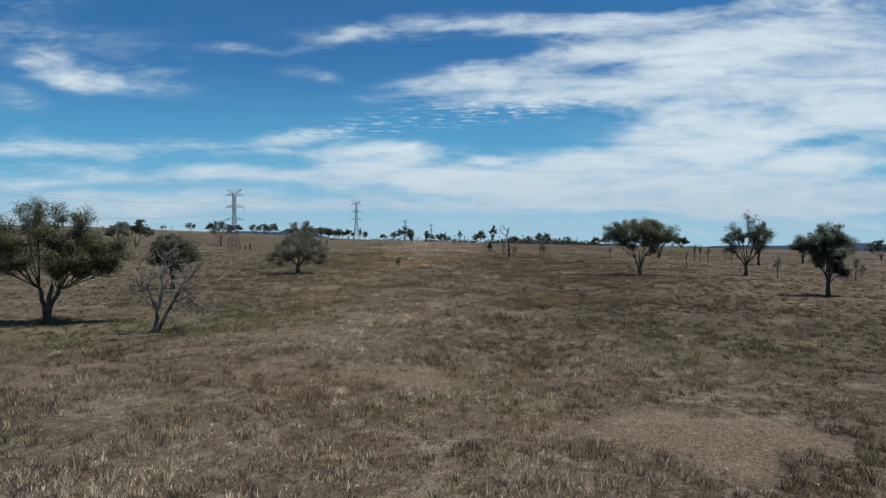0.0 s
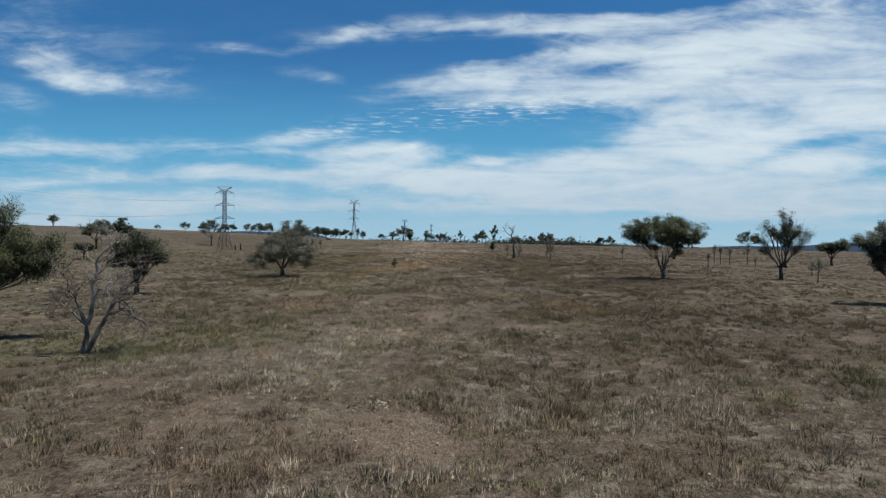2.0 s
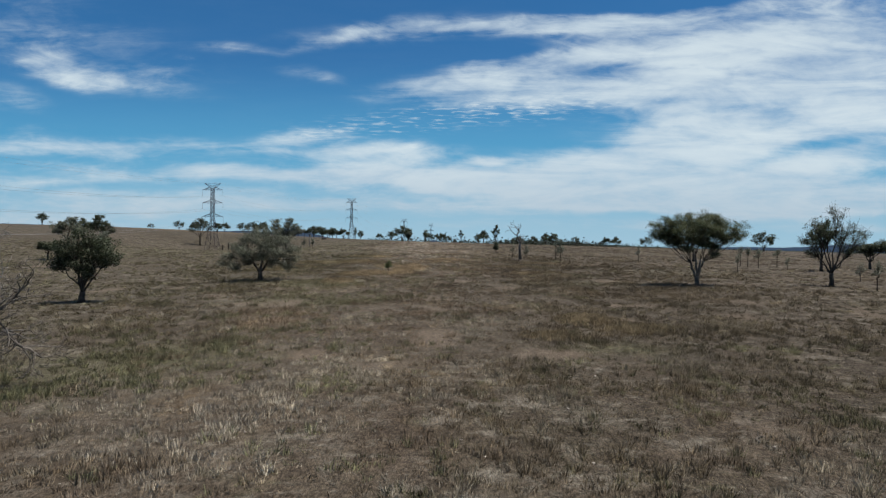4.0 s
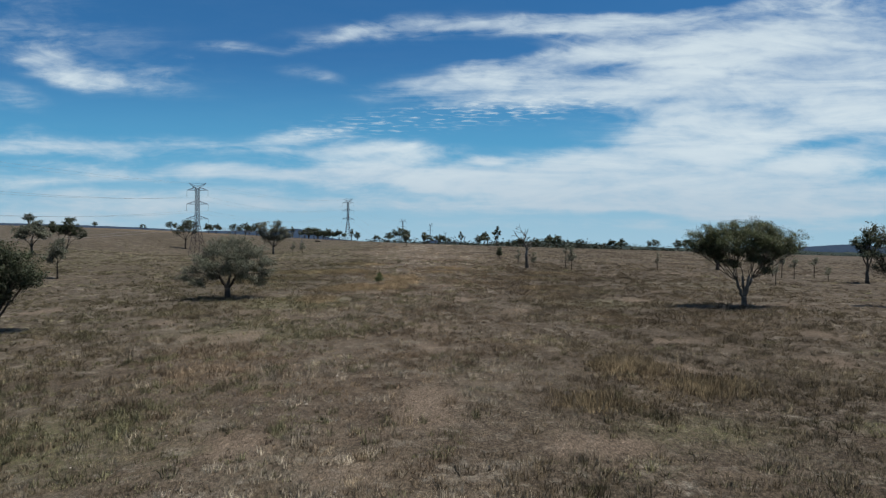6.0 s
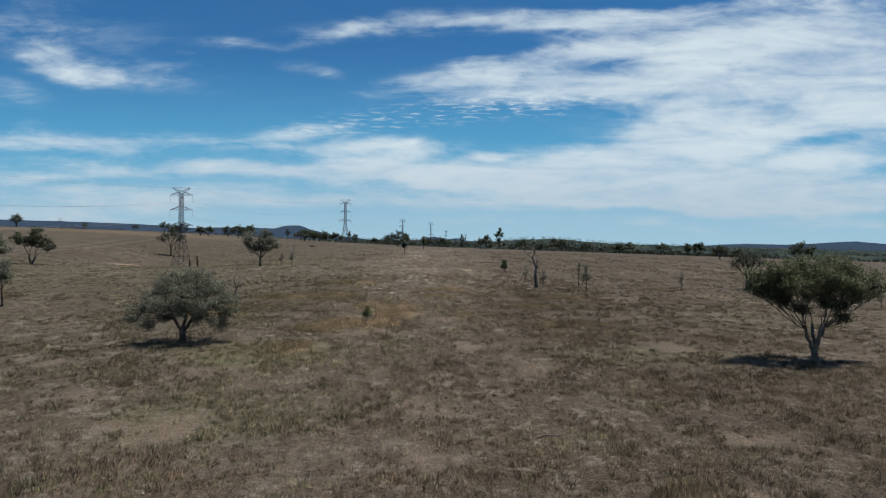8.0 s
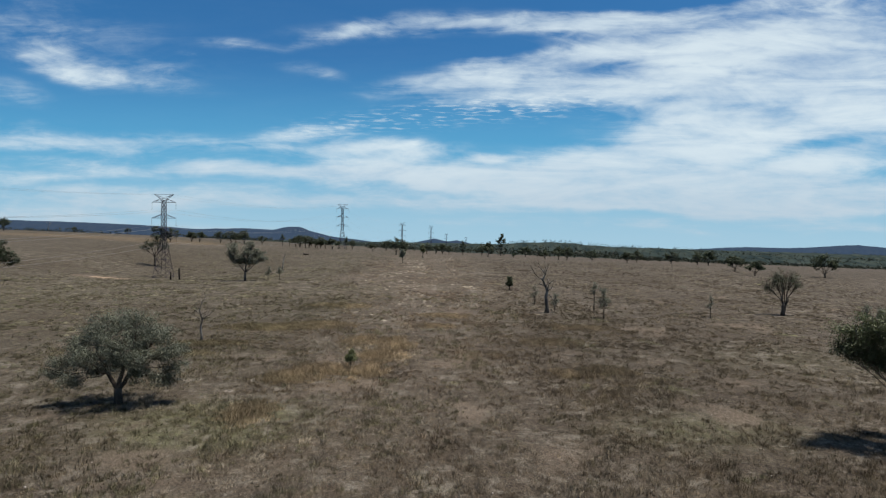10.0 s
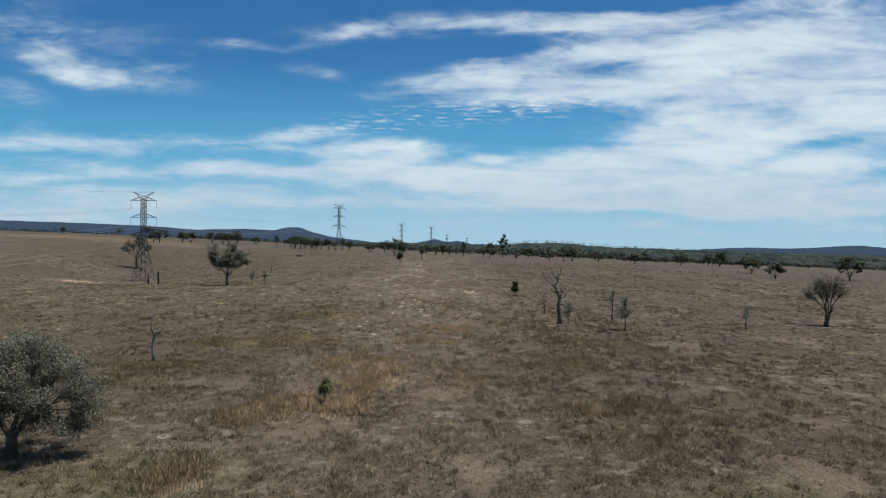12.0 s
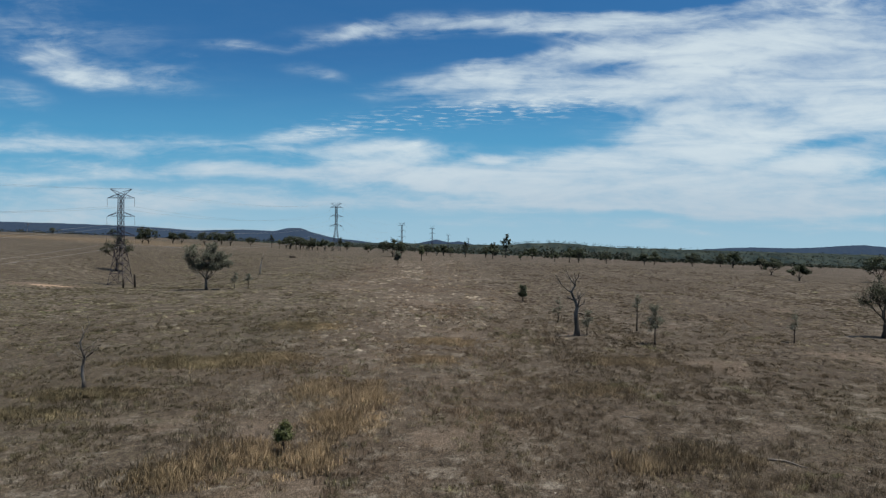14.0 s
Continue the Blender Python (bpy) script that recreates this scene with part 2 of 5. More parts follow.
class Mat:
    """A node material with short calls for its nodes."""

    def __init__(self, name):
        self.m = bpy.data.materials.new(name)
        self.m.use_nodes = True
        self.t = self.m.node_tree
        self.b = self.t.nodes["Principled BSDF"]
        self.out = self.t.nodes["Material Output"]
        self.pos = self.t.nodes.new("ShaderNodeNewGeometry")

    def link(self, a, b):
        self.t.links.new(a, b)

    def noise(self, scale, detail=4.0, rough=0.55, stretch=(1, 1, 1), local=False, warp=0.0):
        vector = self.pos.outputs["Position"]
        if local:
            vector = self.t.nodes.new("ShaderNodeTexCoord").outputs["Object"]
        m = self.t.nodes.new("ShaderNodeMapping")
        m.inputs["Scale"].default_value = stretch
        self.link(vector, m.inputs[0])
        n = self.t.nodes.new("ShaderNodeTexNoise")
        n.inputs["Scale"].default_value, n.inputs["Detail"].default_value = scale, detail
        n.inputs["Roughness"].default_value, n.inputs["Distortion"].default_value = rough, warp
        self.link(m.outputs[0], n.inputs["Vector"])
        return n.outputs["Fac"]

    def ramp(self, fac, *stops):
        r = self.t.nodes.new("ShaderNodeValToRGB")
        while len(r.color_ramp.elements) < len(stops):
            r.color_ramp.elements.new(0.5)
        for e, (at, col) in zip(r.color_ramp.elements, stops):
            e.position, e.color = at, (*col, 1)
        self.link(fac, r.inputs[0])
        return r.outputs[0]

    def mix(self, fac, a, b, blend="MIX"):
        n = self.t.nodes.new("ShaderNodeMix")
        n.data_type, n.blend_type = "RGBA", blend
        for socket, value in ((n.inputs[0], fac), (n.inputs[6], a), (n.inputs[7], b)):
            if isinstance(value, tuple):
                socket.default_value = (*value, 1)
            elif isinstance(value, (int, float)):
                socket.default_value = value
            else:
                self.link(value, socket)
        return n.outputs[2]

    def step(self, fac, low, high, to0=0.0, to1=1.0):
        n = self.t.nodes.new("ShaderNodeMapRange")
        n.interpolation_type = "SMOOTHSTEP"
        for i, v in enumerate((low, high, to0, to1)):
            n.inputs[i + 1].default_value = v
        self.link(fac, n.inputs[0])
        return n.outputs[0]

    def bump(self, fac, strength, distance):
        n = self.t.nodes.new("ShaderNodeBump")
        n.inputs["Strength"].default_value, n.inputs["Distance"].default_value = strength, distance
        self.link(fac, n.inputs["Height"])
        self.link(n.outputs[0], self.b.inputs["Normal"])

    def finish(self, colour, rough=0.9, through_light=0.0, through_colour=None, spec=0.2):
        if isinstance(colour, tuple):
            self.b.inputs["Base Color"].default_value = (*colour, 1)
        else:
            self.link(colour, self.b.inputs["Base Color"])
        self.b.inputs["Roughness"].default_value = rough
        self.b.inputs["Specular IOR Level"].default_value = spec
        if through_light:
            tr = self.t.nodes.new("ShaderNodeBsdfTranslucent")
            col = colour if through_colour is None else through_colour
            if isinstance(col, tuple):
                tr.inputs[0].default_value = (*col, 1)
            else:
                self.link(col, tr.inputs[0])
            mx = self.t.nodes.new("ShaderNodeMixShader")
            mx.inputs[0].default_value = through_light
            self.link(self.b.outputs[0], mx.inputs[1])
            self.link(tr.outputs[0], mx.inputs[2])
            self.link(mx.outputs[0], self.out.inputs[0])
        return self.m


def pasture_colour(k, lift, tone=None, own=0.0):
    """The colours of the dry pasture, in patches of three sizes, blended darker eastwards; lift scales all, tone is the
    growth's own colour.
    """
    wide = k.noise(0.016, 5, 0.6, (1, 0.6, 1), warp=0.8)
    mid = k.noise(0.10, 5, 0.66, (0.8, 1.0, 1), warp=0.7)
    small = k.noise(0.55, 5, 0.65)

    def c(r, g, b):
        return (r * lift, g * lift, b * lift)
    base = k.ramp(mid, (0.30, c(0.128, 0.093, 0.064)), (0.44, c(0.185, 0.144, 0.103)), (0.56, c(0.240, 0.200, 0.150)), (0.70, c(0.385, 0.355, 0.295)))
    tan = k.mix(k.step(k.noise(0.05, 5, 0.65, warp=0.8), 0.56, 0.72, 0.0, 0.8), base, c(0.290, 0.205, 0.115))
    green = k.mix(k.step(wide, 0.50, 0.68, 0.0, 0.6), tan, c(0.190, 0.178, 0.095))
    if tone:
        green = k.mix(own, green, c(*tone))
    east = k.t.nodes.new("ShaderNodeSeparateXYZ")
    k.link(k.pos.outputs["Position"], east.inputs[0])
    reach = k.t.nodes.new("ShaderNodeMath")
    reach.operation = "MULTIPLY_ADD"
    reach.inputs[1].default_value = 90.0
    k.link(wide, reach.inputs[0])
    k.link(east.outputs[0], reach.inputs[2])
    green = k.mix(k.step(reach.outputs[0], 36.0, 68.0, 0.0, 0.86), green, c(0.066, 0.061, 0.042))
    north = k.t.nodes.new("ShaderNodeMath")
    north.operation = "MULTIPLY_ADD"
    north.inputs[1].default_value = 70.0
    k.link(wide, north.inputs[0])
    k.link(east.outputs[1], north.inputs[2])
    green = k.mix(k.step(north.outputs[0], 85.0, 150.0, 0.0, 0.38), green, c(0.158, 0.126, 0.100))
    west = k.t.nodes.new("ShaderNodeMath")
    west.operation = "MULTIPLY_ADD"
    west.inputs[1].default_value = -90.0
    k.link(wide, west.inputs[0])
    k.link(east.outputs[0], west.inputs[2])
    green = k.mix(k.step(west.outputs[0], -52.0, -84.0, 0.0, 0.76), green, c(0.092, 0.088, 0.056))
    moss = k.mix(k.step(k.noise(0.21, 4, 0.6, warp=0.6), 0.60, 0.72, 0.0, 0.7), green, c(0.200, 0.205, 0.120))
    return k.mix(0.7, moss, k.ramp(small, (0.32, (0.55, 0.53, 0.50)), (0.5, (1.0, 1.0, 1.0)), (0.68, (1.45, 1.42, 1.36))), "MULTIPLY")


def ground_material():
    k = Mat("dry pasture soil")
    bare, lush, gold = (k.t.nodes.new("ShaderNodeAttribute") for _ in range(3))
    bare.attribute_name, lush.attribute_name, gold.attribute_name = "bare", "lush", "gold"
    soil = k.ramp(k.noise(2.6, 6, 0.7), (0.3, (0.072, 0.056, 0.043)), (0.55, (0.108, 0.085, 0.066)), (0.75, (0.150, 0.121, 0.096)))
    grass = pasture_colour(k, 0.25)
    grass = k.mix(k.step(lush.outputs["Fac"], 0.1, 0.7, 0.0, 0.88), grass, (0.056, 0.060, 0.029))
    grass = k.mix(k.step(gold.outputs["Fac"], 0.2, 0.9, 0.0, 0.8), grass, (0.098, 0.070, 0.036))
    litter = k.noise(4.5, 6, 0.7)
    # tuft speckle drawn out along y so it looks upright from the camera
    tuft = k.noise(1.5, 6, 0.74, (1, 0.5, 1), warp=0.5)
    shade = k.ramp(tuft, (0.36, (0.40, 0.39, 0.38)), (0.46, (0.78, 0.77, 0.76)), (0.54, (1.10, 1.09, 1.07)), (0.66, (1.95, 1.92, 1.86)))
    grass = k.mix(0.9, grass, shade, "MULTIPLY")
    # pale and dark clumps of a few metres, gathered in wider drifts
    drift = k.noise(0.028, 4, 0.6)
    clumps = k.noise(0.42, 8, 0.80, (0.8, 1.0, 1))
    dull = k.noise(0.35, 7, 0.78, (0.7, 1.15, 1))
    grass = k.mix(k.step(dull, 0.48, 0.60, 0.0, 0.60), grass, (0.026, 0.020, 0.014))
    pale = k.mix(k.step(drift, 0.36, 0.60, 0.25, 1.0), (0.0, 0.0, 0.0), k.step(clumps, 0.49, 0.62, 0.0, 1.0))
    grass = k.mix(k.step(pale, 0.0, 1.0, 0.0, 0.60), grass, (0.172, 0.157, 0.133))
    glint = k.noise(1.15, 7, 0.8, (0.7, 1.1, 1), warp=0.3)
    grass = k.mix(k.step(glint, 0.53, 0.66, 0.0, 0.55), grass, (0.200, 0.187, 0.160))
    col = k.mix(k.step(litter, 0.40, 0.60, 0.45, 0.98), soil, grass)
    pebble = k.ramp(k.noise(8.5, 6, 0.85, (1, 0.45, 1)), (0.40, (0.45, 0.44, 0.43)), (0.50, (1.0, 1.0, 1.0)), (0.62, (2.1, 2.05, 2.0)))
    soil = k.mix(0.7, soil, pebble, "MULTIPLY")
    col = k.mix(k.step(bare.outputs["Fac"], 0.30, 0.85, 0.0, 0.7), col, soil)
    col = k.mix(k.step(bare.outputs["Fac"], 1.5, 1.8, 0.0, 0.8), col, (0.27, 0.195, 0.140))
    # stretched along y as well, to fit the camera's low view
    clod = k.noise(11.0, 6, 0.85, (1, 0.4, 1))
    col = k.mix(0.85, col, k.ramp(clod, (0.40, (0.42, 0.41, 0.40)), (0.49, (1.0, 1.0, 1.0)), (0.60, (1.85, 1.83, 1.8))), "MULTIPLY")
    k.bump(k.mix(0.25, tuft, clod), 1.0, 0.25)
    return k.finish(col, 0.95, spec=0.1)


def grass_material(name, tone, lift=1.0, own=0.35):
    k = Mat(name)
    col = pasture_colour(k, lift, tone, own)
    each = k.ramp(k.pos.outputs["Random Per Island"], (0.0, (0.80, 0.79, 0.77)), (0.5, (1.0, 1.0, 1.0)), (1.0, (1.20, 1.19, 1.16)))
    tone_of = k.t.nodes.new("ShaderNodeAttribute")
    tone_of.attribute_name = "tone"
    tuft = k.ramp(tone_of.outputs["Fac"], (0.0, (0.55, 0.54, 0.53)), (0.5, (0.95, 0.94, 0.93)), (0.8, (1.30, 1.29, 1.27)), (1.0, (1.58, 1.57, 1.54)))
    col = k.mix(1.0, col, tuft, "MULTIPLY")
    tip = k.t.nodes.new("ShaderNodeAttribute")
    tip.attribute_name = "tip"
    # shading put into the blade colour: dark at the root, light at the tip
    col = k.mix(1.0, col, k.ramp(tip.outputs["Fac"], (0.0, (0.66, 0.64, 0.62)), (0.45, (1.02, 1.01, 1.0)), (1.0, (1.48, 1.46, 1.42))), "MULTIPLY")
    return k.finish(k.mix(0.6, col, each, "MULTIPLY"), 0.8, 0.38, spec=0.1)


def shaded_grass_material(name, tone, lift):
    """Grass for solid mounds, its colour darkened for the shade missing between blades."""
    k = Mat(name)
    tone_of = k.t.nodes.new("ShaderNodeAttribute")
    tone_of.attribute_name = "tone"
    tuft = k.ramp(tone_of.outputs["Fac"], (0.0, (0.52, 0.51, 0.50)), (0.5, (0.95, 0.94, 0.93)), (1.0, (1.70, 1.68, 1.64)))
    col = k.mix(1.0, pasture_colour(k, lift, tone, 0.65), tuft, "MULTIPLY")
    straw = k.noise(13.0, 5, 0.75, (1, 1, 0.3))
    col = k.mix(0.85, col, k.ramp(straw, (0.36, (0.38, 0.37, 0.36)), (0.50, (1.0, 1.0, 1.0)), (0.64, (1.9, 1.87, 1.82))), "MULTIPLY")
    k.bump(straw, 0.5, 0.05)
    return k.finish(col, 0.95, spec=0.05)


def leaf_material(name, dark, light, through_light=0.4):
    k = Mat(name)
    tone = k.ramp(k.pos.outputs["Random Per Island"], (0.0, dark), (1.0, light))
    patch = k.ramp(k.noise(0.6, 3), (0.35, (0.75, 0.76, 0.72)), (0.65, (1.2, 1.18, 1.1)))
    return k.finish(k.mix(0.8, tone, patch, "MULTIPLY"), 0.55, through_light, spec=0.3)


def bark_material(name, dark, light, scale=3.0):
    k = Mat(name)
    grain = k.noise(scale, 6, 0.65, (1, 1, 0.22))
    blotch = k.noise(0.9, 3, 0.5)
    col = k.mix(k.step(blotch, 0.4, 0.62, 0.0, 0.7), k.ramp(grain, (0.3, dark), (0.7, light)), tuple(c * 0.7 for c in dark))
    k.bump(grain, 0.7, 0.05)
    return k.finish(col, 0.9, spec=0.15)


SOIL = ground_material()
STRAW = grass_material("straw tussock", (0.270, 0.226, 0.174), 1.10, 0.62)
RUST = grass_material("tan standing grass", (0.345, 0.272, 0.172), 1.15, 0.80)
GREY = grass_material("pale weathered grass", (0.345, 0.328, 0.290), 1.30, 0.68)
SHORT = grass_material("short brown grass", (0.205, 0.163, 0.132), 1.04, 0.62)
GREEN = grass_material("olive green tussock", (0.188, 0.204, 0.122), 1.0, 0.84)
# darker versions of the grass colours, with the tufts' self-shading put in
SHADED_GRASS = [shaded_grass_material("brown shaded grass", (0.205, 0.155, 0.118), 0.34), shaded_grass_material("straw shaded grass", (0.285, 0.232, 0.160), 0.42),
          shaded_grass_material("pale shaded grass", (0.395, 0.370, 0.325), 0.58), shaded_grass_material("olive shaded grass", (0.210, 0.222, 0.140), 0.42)]
GUM_LEAF = leaf_material("gum leaves", (0.068, 0.085, 0.044), (0.096, 0.115, 0.064))
BLUE_LEAF = leaf_material("blue-green gum leaves", (0.068, 0.088, 0.064), (0.102, 0.124, 0.092))
GREY_LEAF = leaf_material("silvery leaves", (0.105, 0.119, 0.096), (0.150, 0.166, 0.136))
DARK_LEAF = leaf_material("dark leaves", (0.038, 0.051, 0.032), (0.062, 0.078, 0.048))
FRESH_LEAF = leaf_material("fresh green leaves", (0.105, 0.125, 0.052), (0.160, 0.185, 0.082))
BARK = bark_material("grey brown bark", (0.070, 0.055, 0.043), (0.190, 0.160, 0.130))
DARK_BARK = bark_material("dark bark", (0.035, 0.028, 0.023), (0.100, 0.080, 0.064))
PALE_BARK = bark_material("smooth pale bark", (0.075, 0.055, 0.042), (0.235, 0.195, 0.160), 1.6)
DEAD_WOOD = bark_material("silvered dead wood", (0.105, 0.093, 0.082), (0.390, 0.365, 0.335), 2.4)
OLD_WOOD = bark_material("grey weathered dead wood", (0.060, 0.051, 0.044), (0.235, 0.210, 0.185), 2.4)
CHAR = bark_material("charred timber", (0.018, 0.015, 0.013), (0.060, 0.050, 0.042))


def steel_material():
    k = Mat("galvanised steel")
    k.b.inputs["Metallic"].default_value = 0.0
    # much darker than bare zinc: the bars' backlit shade is in the colour
    return k.finish(k.ramp(k.noise(0.8, 4), (0.3, (0.028, 0.025, 0.034)), (0.7, (0.055, 0.050, 0.064))), 0.7, spec=0.1)


STEEL = steel_material()
GLASS_DISC = Mat("brown porcelain").finish((0.10, 0.075, 0.06), 0.3)
CABLE = Mat("weathered aluminium cable").finish((0.20, 0.20, 0.21), 0.5)


def stone_material():
    k = Mat("pale field stone")
    return k.finish(k.ramp(k.noise(6, 5), (0.3, (0.22, 0.19, 0.165)), (0.7, (0.42, 0.38, 0.34))), 0.9)


STONE = stone_material()
dug = Mat("dug-out soil")
DUG_SOIL = dug.finish(dug.ramp(dug.noise(9, 5, 0.7), (0.3, (0.13, 0.110, 0.090)), (0.7, (0.23, 0.200, 0.170))), 0.95, spec=0.05)


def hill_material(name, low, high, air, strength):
    """Far wooded hills, with the haze of the air added as a bluish glow of their surface."""
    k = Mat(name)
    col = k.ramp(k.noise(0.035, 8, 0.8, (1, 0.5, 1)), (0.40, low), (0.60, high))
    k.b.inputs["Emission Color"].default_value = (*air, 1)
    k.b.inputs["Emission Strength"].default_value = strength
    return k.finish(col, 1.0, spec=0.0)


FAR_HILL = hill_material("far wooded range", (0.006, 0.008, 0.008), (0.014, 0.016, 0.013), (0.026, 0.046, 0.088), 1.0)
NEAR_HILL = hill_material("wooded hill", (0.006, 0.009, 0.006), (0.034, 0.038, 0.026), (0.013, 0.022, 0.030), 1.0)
WOODS = leaf_material("distant woodland leaves", (0.016, 0.021, 0.014), (0.036, 0.042, 0.028))

# ---------------------------------------------------------------- mesh helpers


def mesh_of(name, verts, faces, material, smooth=False):
    me = bpy.data.meshes.new(name)
    me.from_pydata([tuple(v) for v in verts], [], faces)
    me.materials.append(material)
    if smooth:
        me.polygons.foreach_set("use_smooth", [True] * len(me.polygons))
    me.update()
    return me


def mesh_arrays(name, verts, corners, material):
    """A mesh out of arrays: verts (n, 3), corners (m, 3 or 4)."""
    me = bpy.data.meshes.new(name)
    side = corners.shape[1]
    me.vertices.add(len(verts))
    me.vertices.foreach_set("co", np.ascontiguousarray(verts, np.float32).ravel())
    me.loops.add(corners.size)
    me.loops.foreach_set("vertex_index", np.ascontiguousarray(corners, np.int32).ravel())
    me.polygons.add(len(corners))
    me.polygons.foreach_set("loop_start", np.arange(0, corners.size, side, dtype=np.int32))
    me.materials.append(material)
    me.update(calc_edges=True)
    me.validate()
    return me


def part(name, mesh, parent, label=""):
    ob = new(name, mesh)
    ob.parent = parent
    if label:
        ob["label"] = label
    return ob


def thing(name, x, y, label, category, group="", z=None, turn=0.0, sink=0.0):
    ob = new(name)
    ob.empty_display_size = 0.3
    ob.matrix_world = pose(x, y, (gz(x, y) if z is None else z) - sink, 0, 0, turn)
    return tagged(ob, label, category, group)


class Soup:
    """Tubes and bars gathered for one mesh."""

    def __init__(self):
        self.v, self.f = [], []

    def tube(self, points, radii, sides=6, cap=True):
        start = len(self.v)
        points = [Vector(p) for p in points]
        for i, p in enumerate(points):
            way = (points[min(i + 1, len(points) - 1)] - points[max(i - 1, 0)])
            if way.length < 1e-6:
                way = Vector((0, 0, 1))
            way.normalize()
            side = way.cross(Vector((0.31, 0.95, 0.05)) if abs(way.z) > 0.4 else Vector((0, 0, 1))).normalized()
            other = way.cross(side)
            for k in range(sides):
                a = 2 * math.pi * k / sides
                self.v.append(p + (side * math.cos(a) + other * math.sin(a)) * radii[i])
        for i in range(len(points) - 1):
            for k in range(sides):
                a, b = start + i * sides + k, start + i * sides + (k + 1) % sides
                self.f.append((a, b, b + sides, a + sides))
        if cap:
            end = start + (len(points) - 1) * sides
            self.f.append(tuple(range(end, end + sides)))
            self.f.append(tuple(reversed(range(start, start + sides))))

    def bar(self, a, b, r):
        self.tube([a, b], [r, r], 4)

    def mesh(self, name, material, smooth=True):
        return mesh_of(name, self.v, self.f, material, smooth)


def bend(a, b, rng, lift, wobble, n=6):
    """A limb's line from a to b that climbs first and spreads later."""
    a, b = np.array(a, float), np.array(b, float)
    c = np.array((a[0] + (b[0] - a[0]) * (1 - lift), a[1] + (b[1] - a[1]) * (1 - lift), a[2] + (b[2] - a[2]) * lift))
    s = np.linspace(0, 1, n)[:, None]
    line = a * (1 - s) ** 2 + 2 * c * s * (1 - s) + b * s ** 2
    shake = rng.normal(0, wobble, (n, 3))
    shake[0] = shake[-1] = 0
    return line + shake


def along(line, s):
    i = min(int(s * (len(line) - 1)), len(line) - 2)
    f = s * (len(line) - 1) - i
    return line[i] * (1 - f) + line[i + 1] * f


def leaves_mesh(name, centres, size, material, rng, hang=0.5, dome=None):
    """Small diamond leaves round the given centres; dome gives the way each one's clump faces."""
    n = len(centres)
    way = rng.normal(0, 1, (n, 3))
    way[:, 2] -= hang
    way /= np.linalg.norm(way, axis=1)[:, None]
    side = np.cross(way, rng.normal(0, 1, (n, 3)))
    side /= np.linalg.norm(side, axis=1)[:, None]
    ln = size * rng.uniform(0.6, 1.3, (n, 1))
    wd = ln * rng.uniform(0.28, 0.42, (n, 1))
    quad = np.stack([centres - way * ln * 0.5, centres + side * wd, centres + way * ln * 0.5, centres - side * wd], 1)
    me = mesh_arrays(name, quad.reshape(-1, 3), np.arange(4 * n).reshape(n, 4), material)
    if dome is not None:
        dome = dome + rng.normal(0, 0.14, (n, 3))
        dome = np.repeat(dome / np.linalg.norm(dome, axis=1)[:, None], 4, axis=0)
        me.attributes.new("custom_normal", "FLOAT_VECTOR", "POINT").data.foreach_set("vector", dome.astype(np.float32).ravel())
    return me


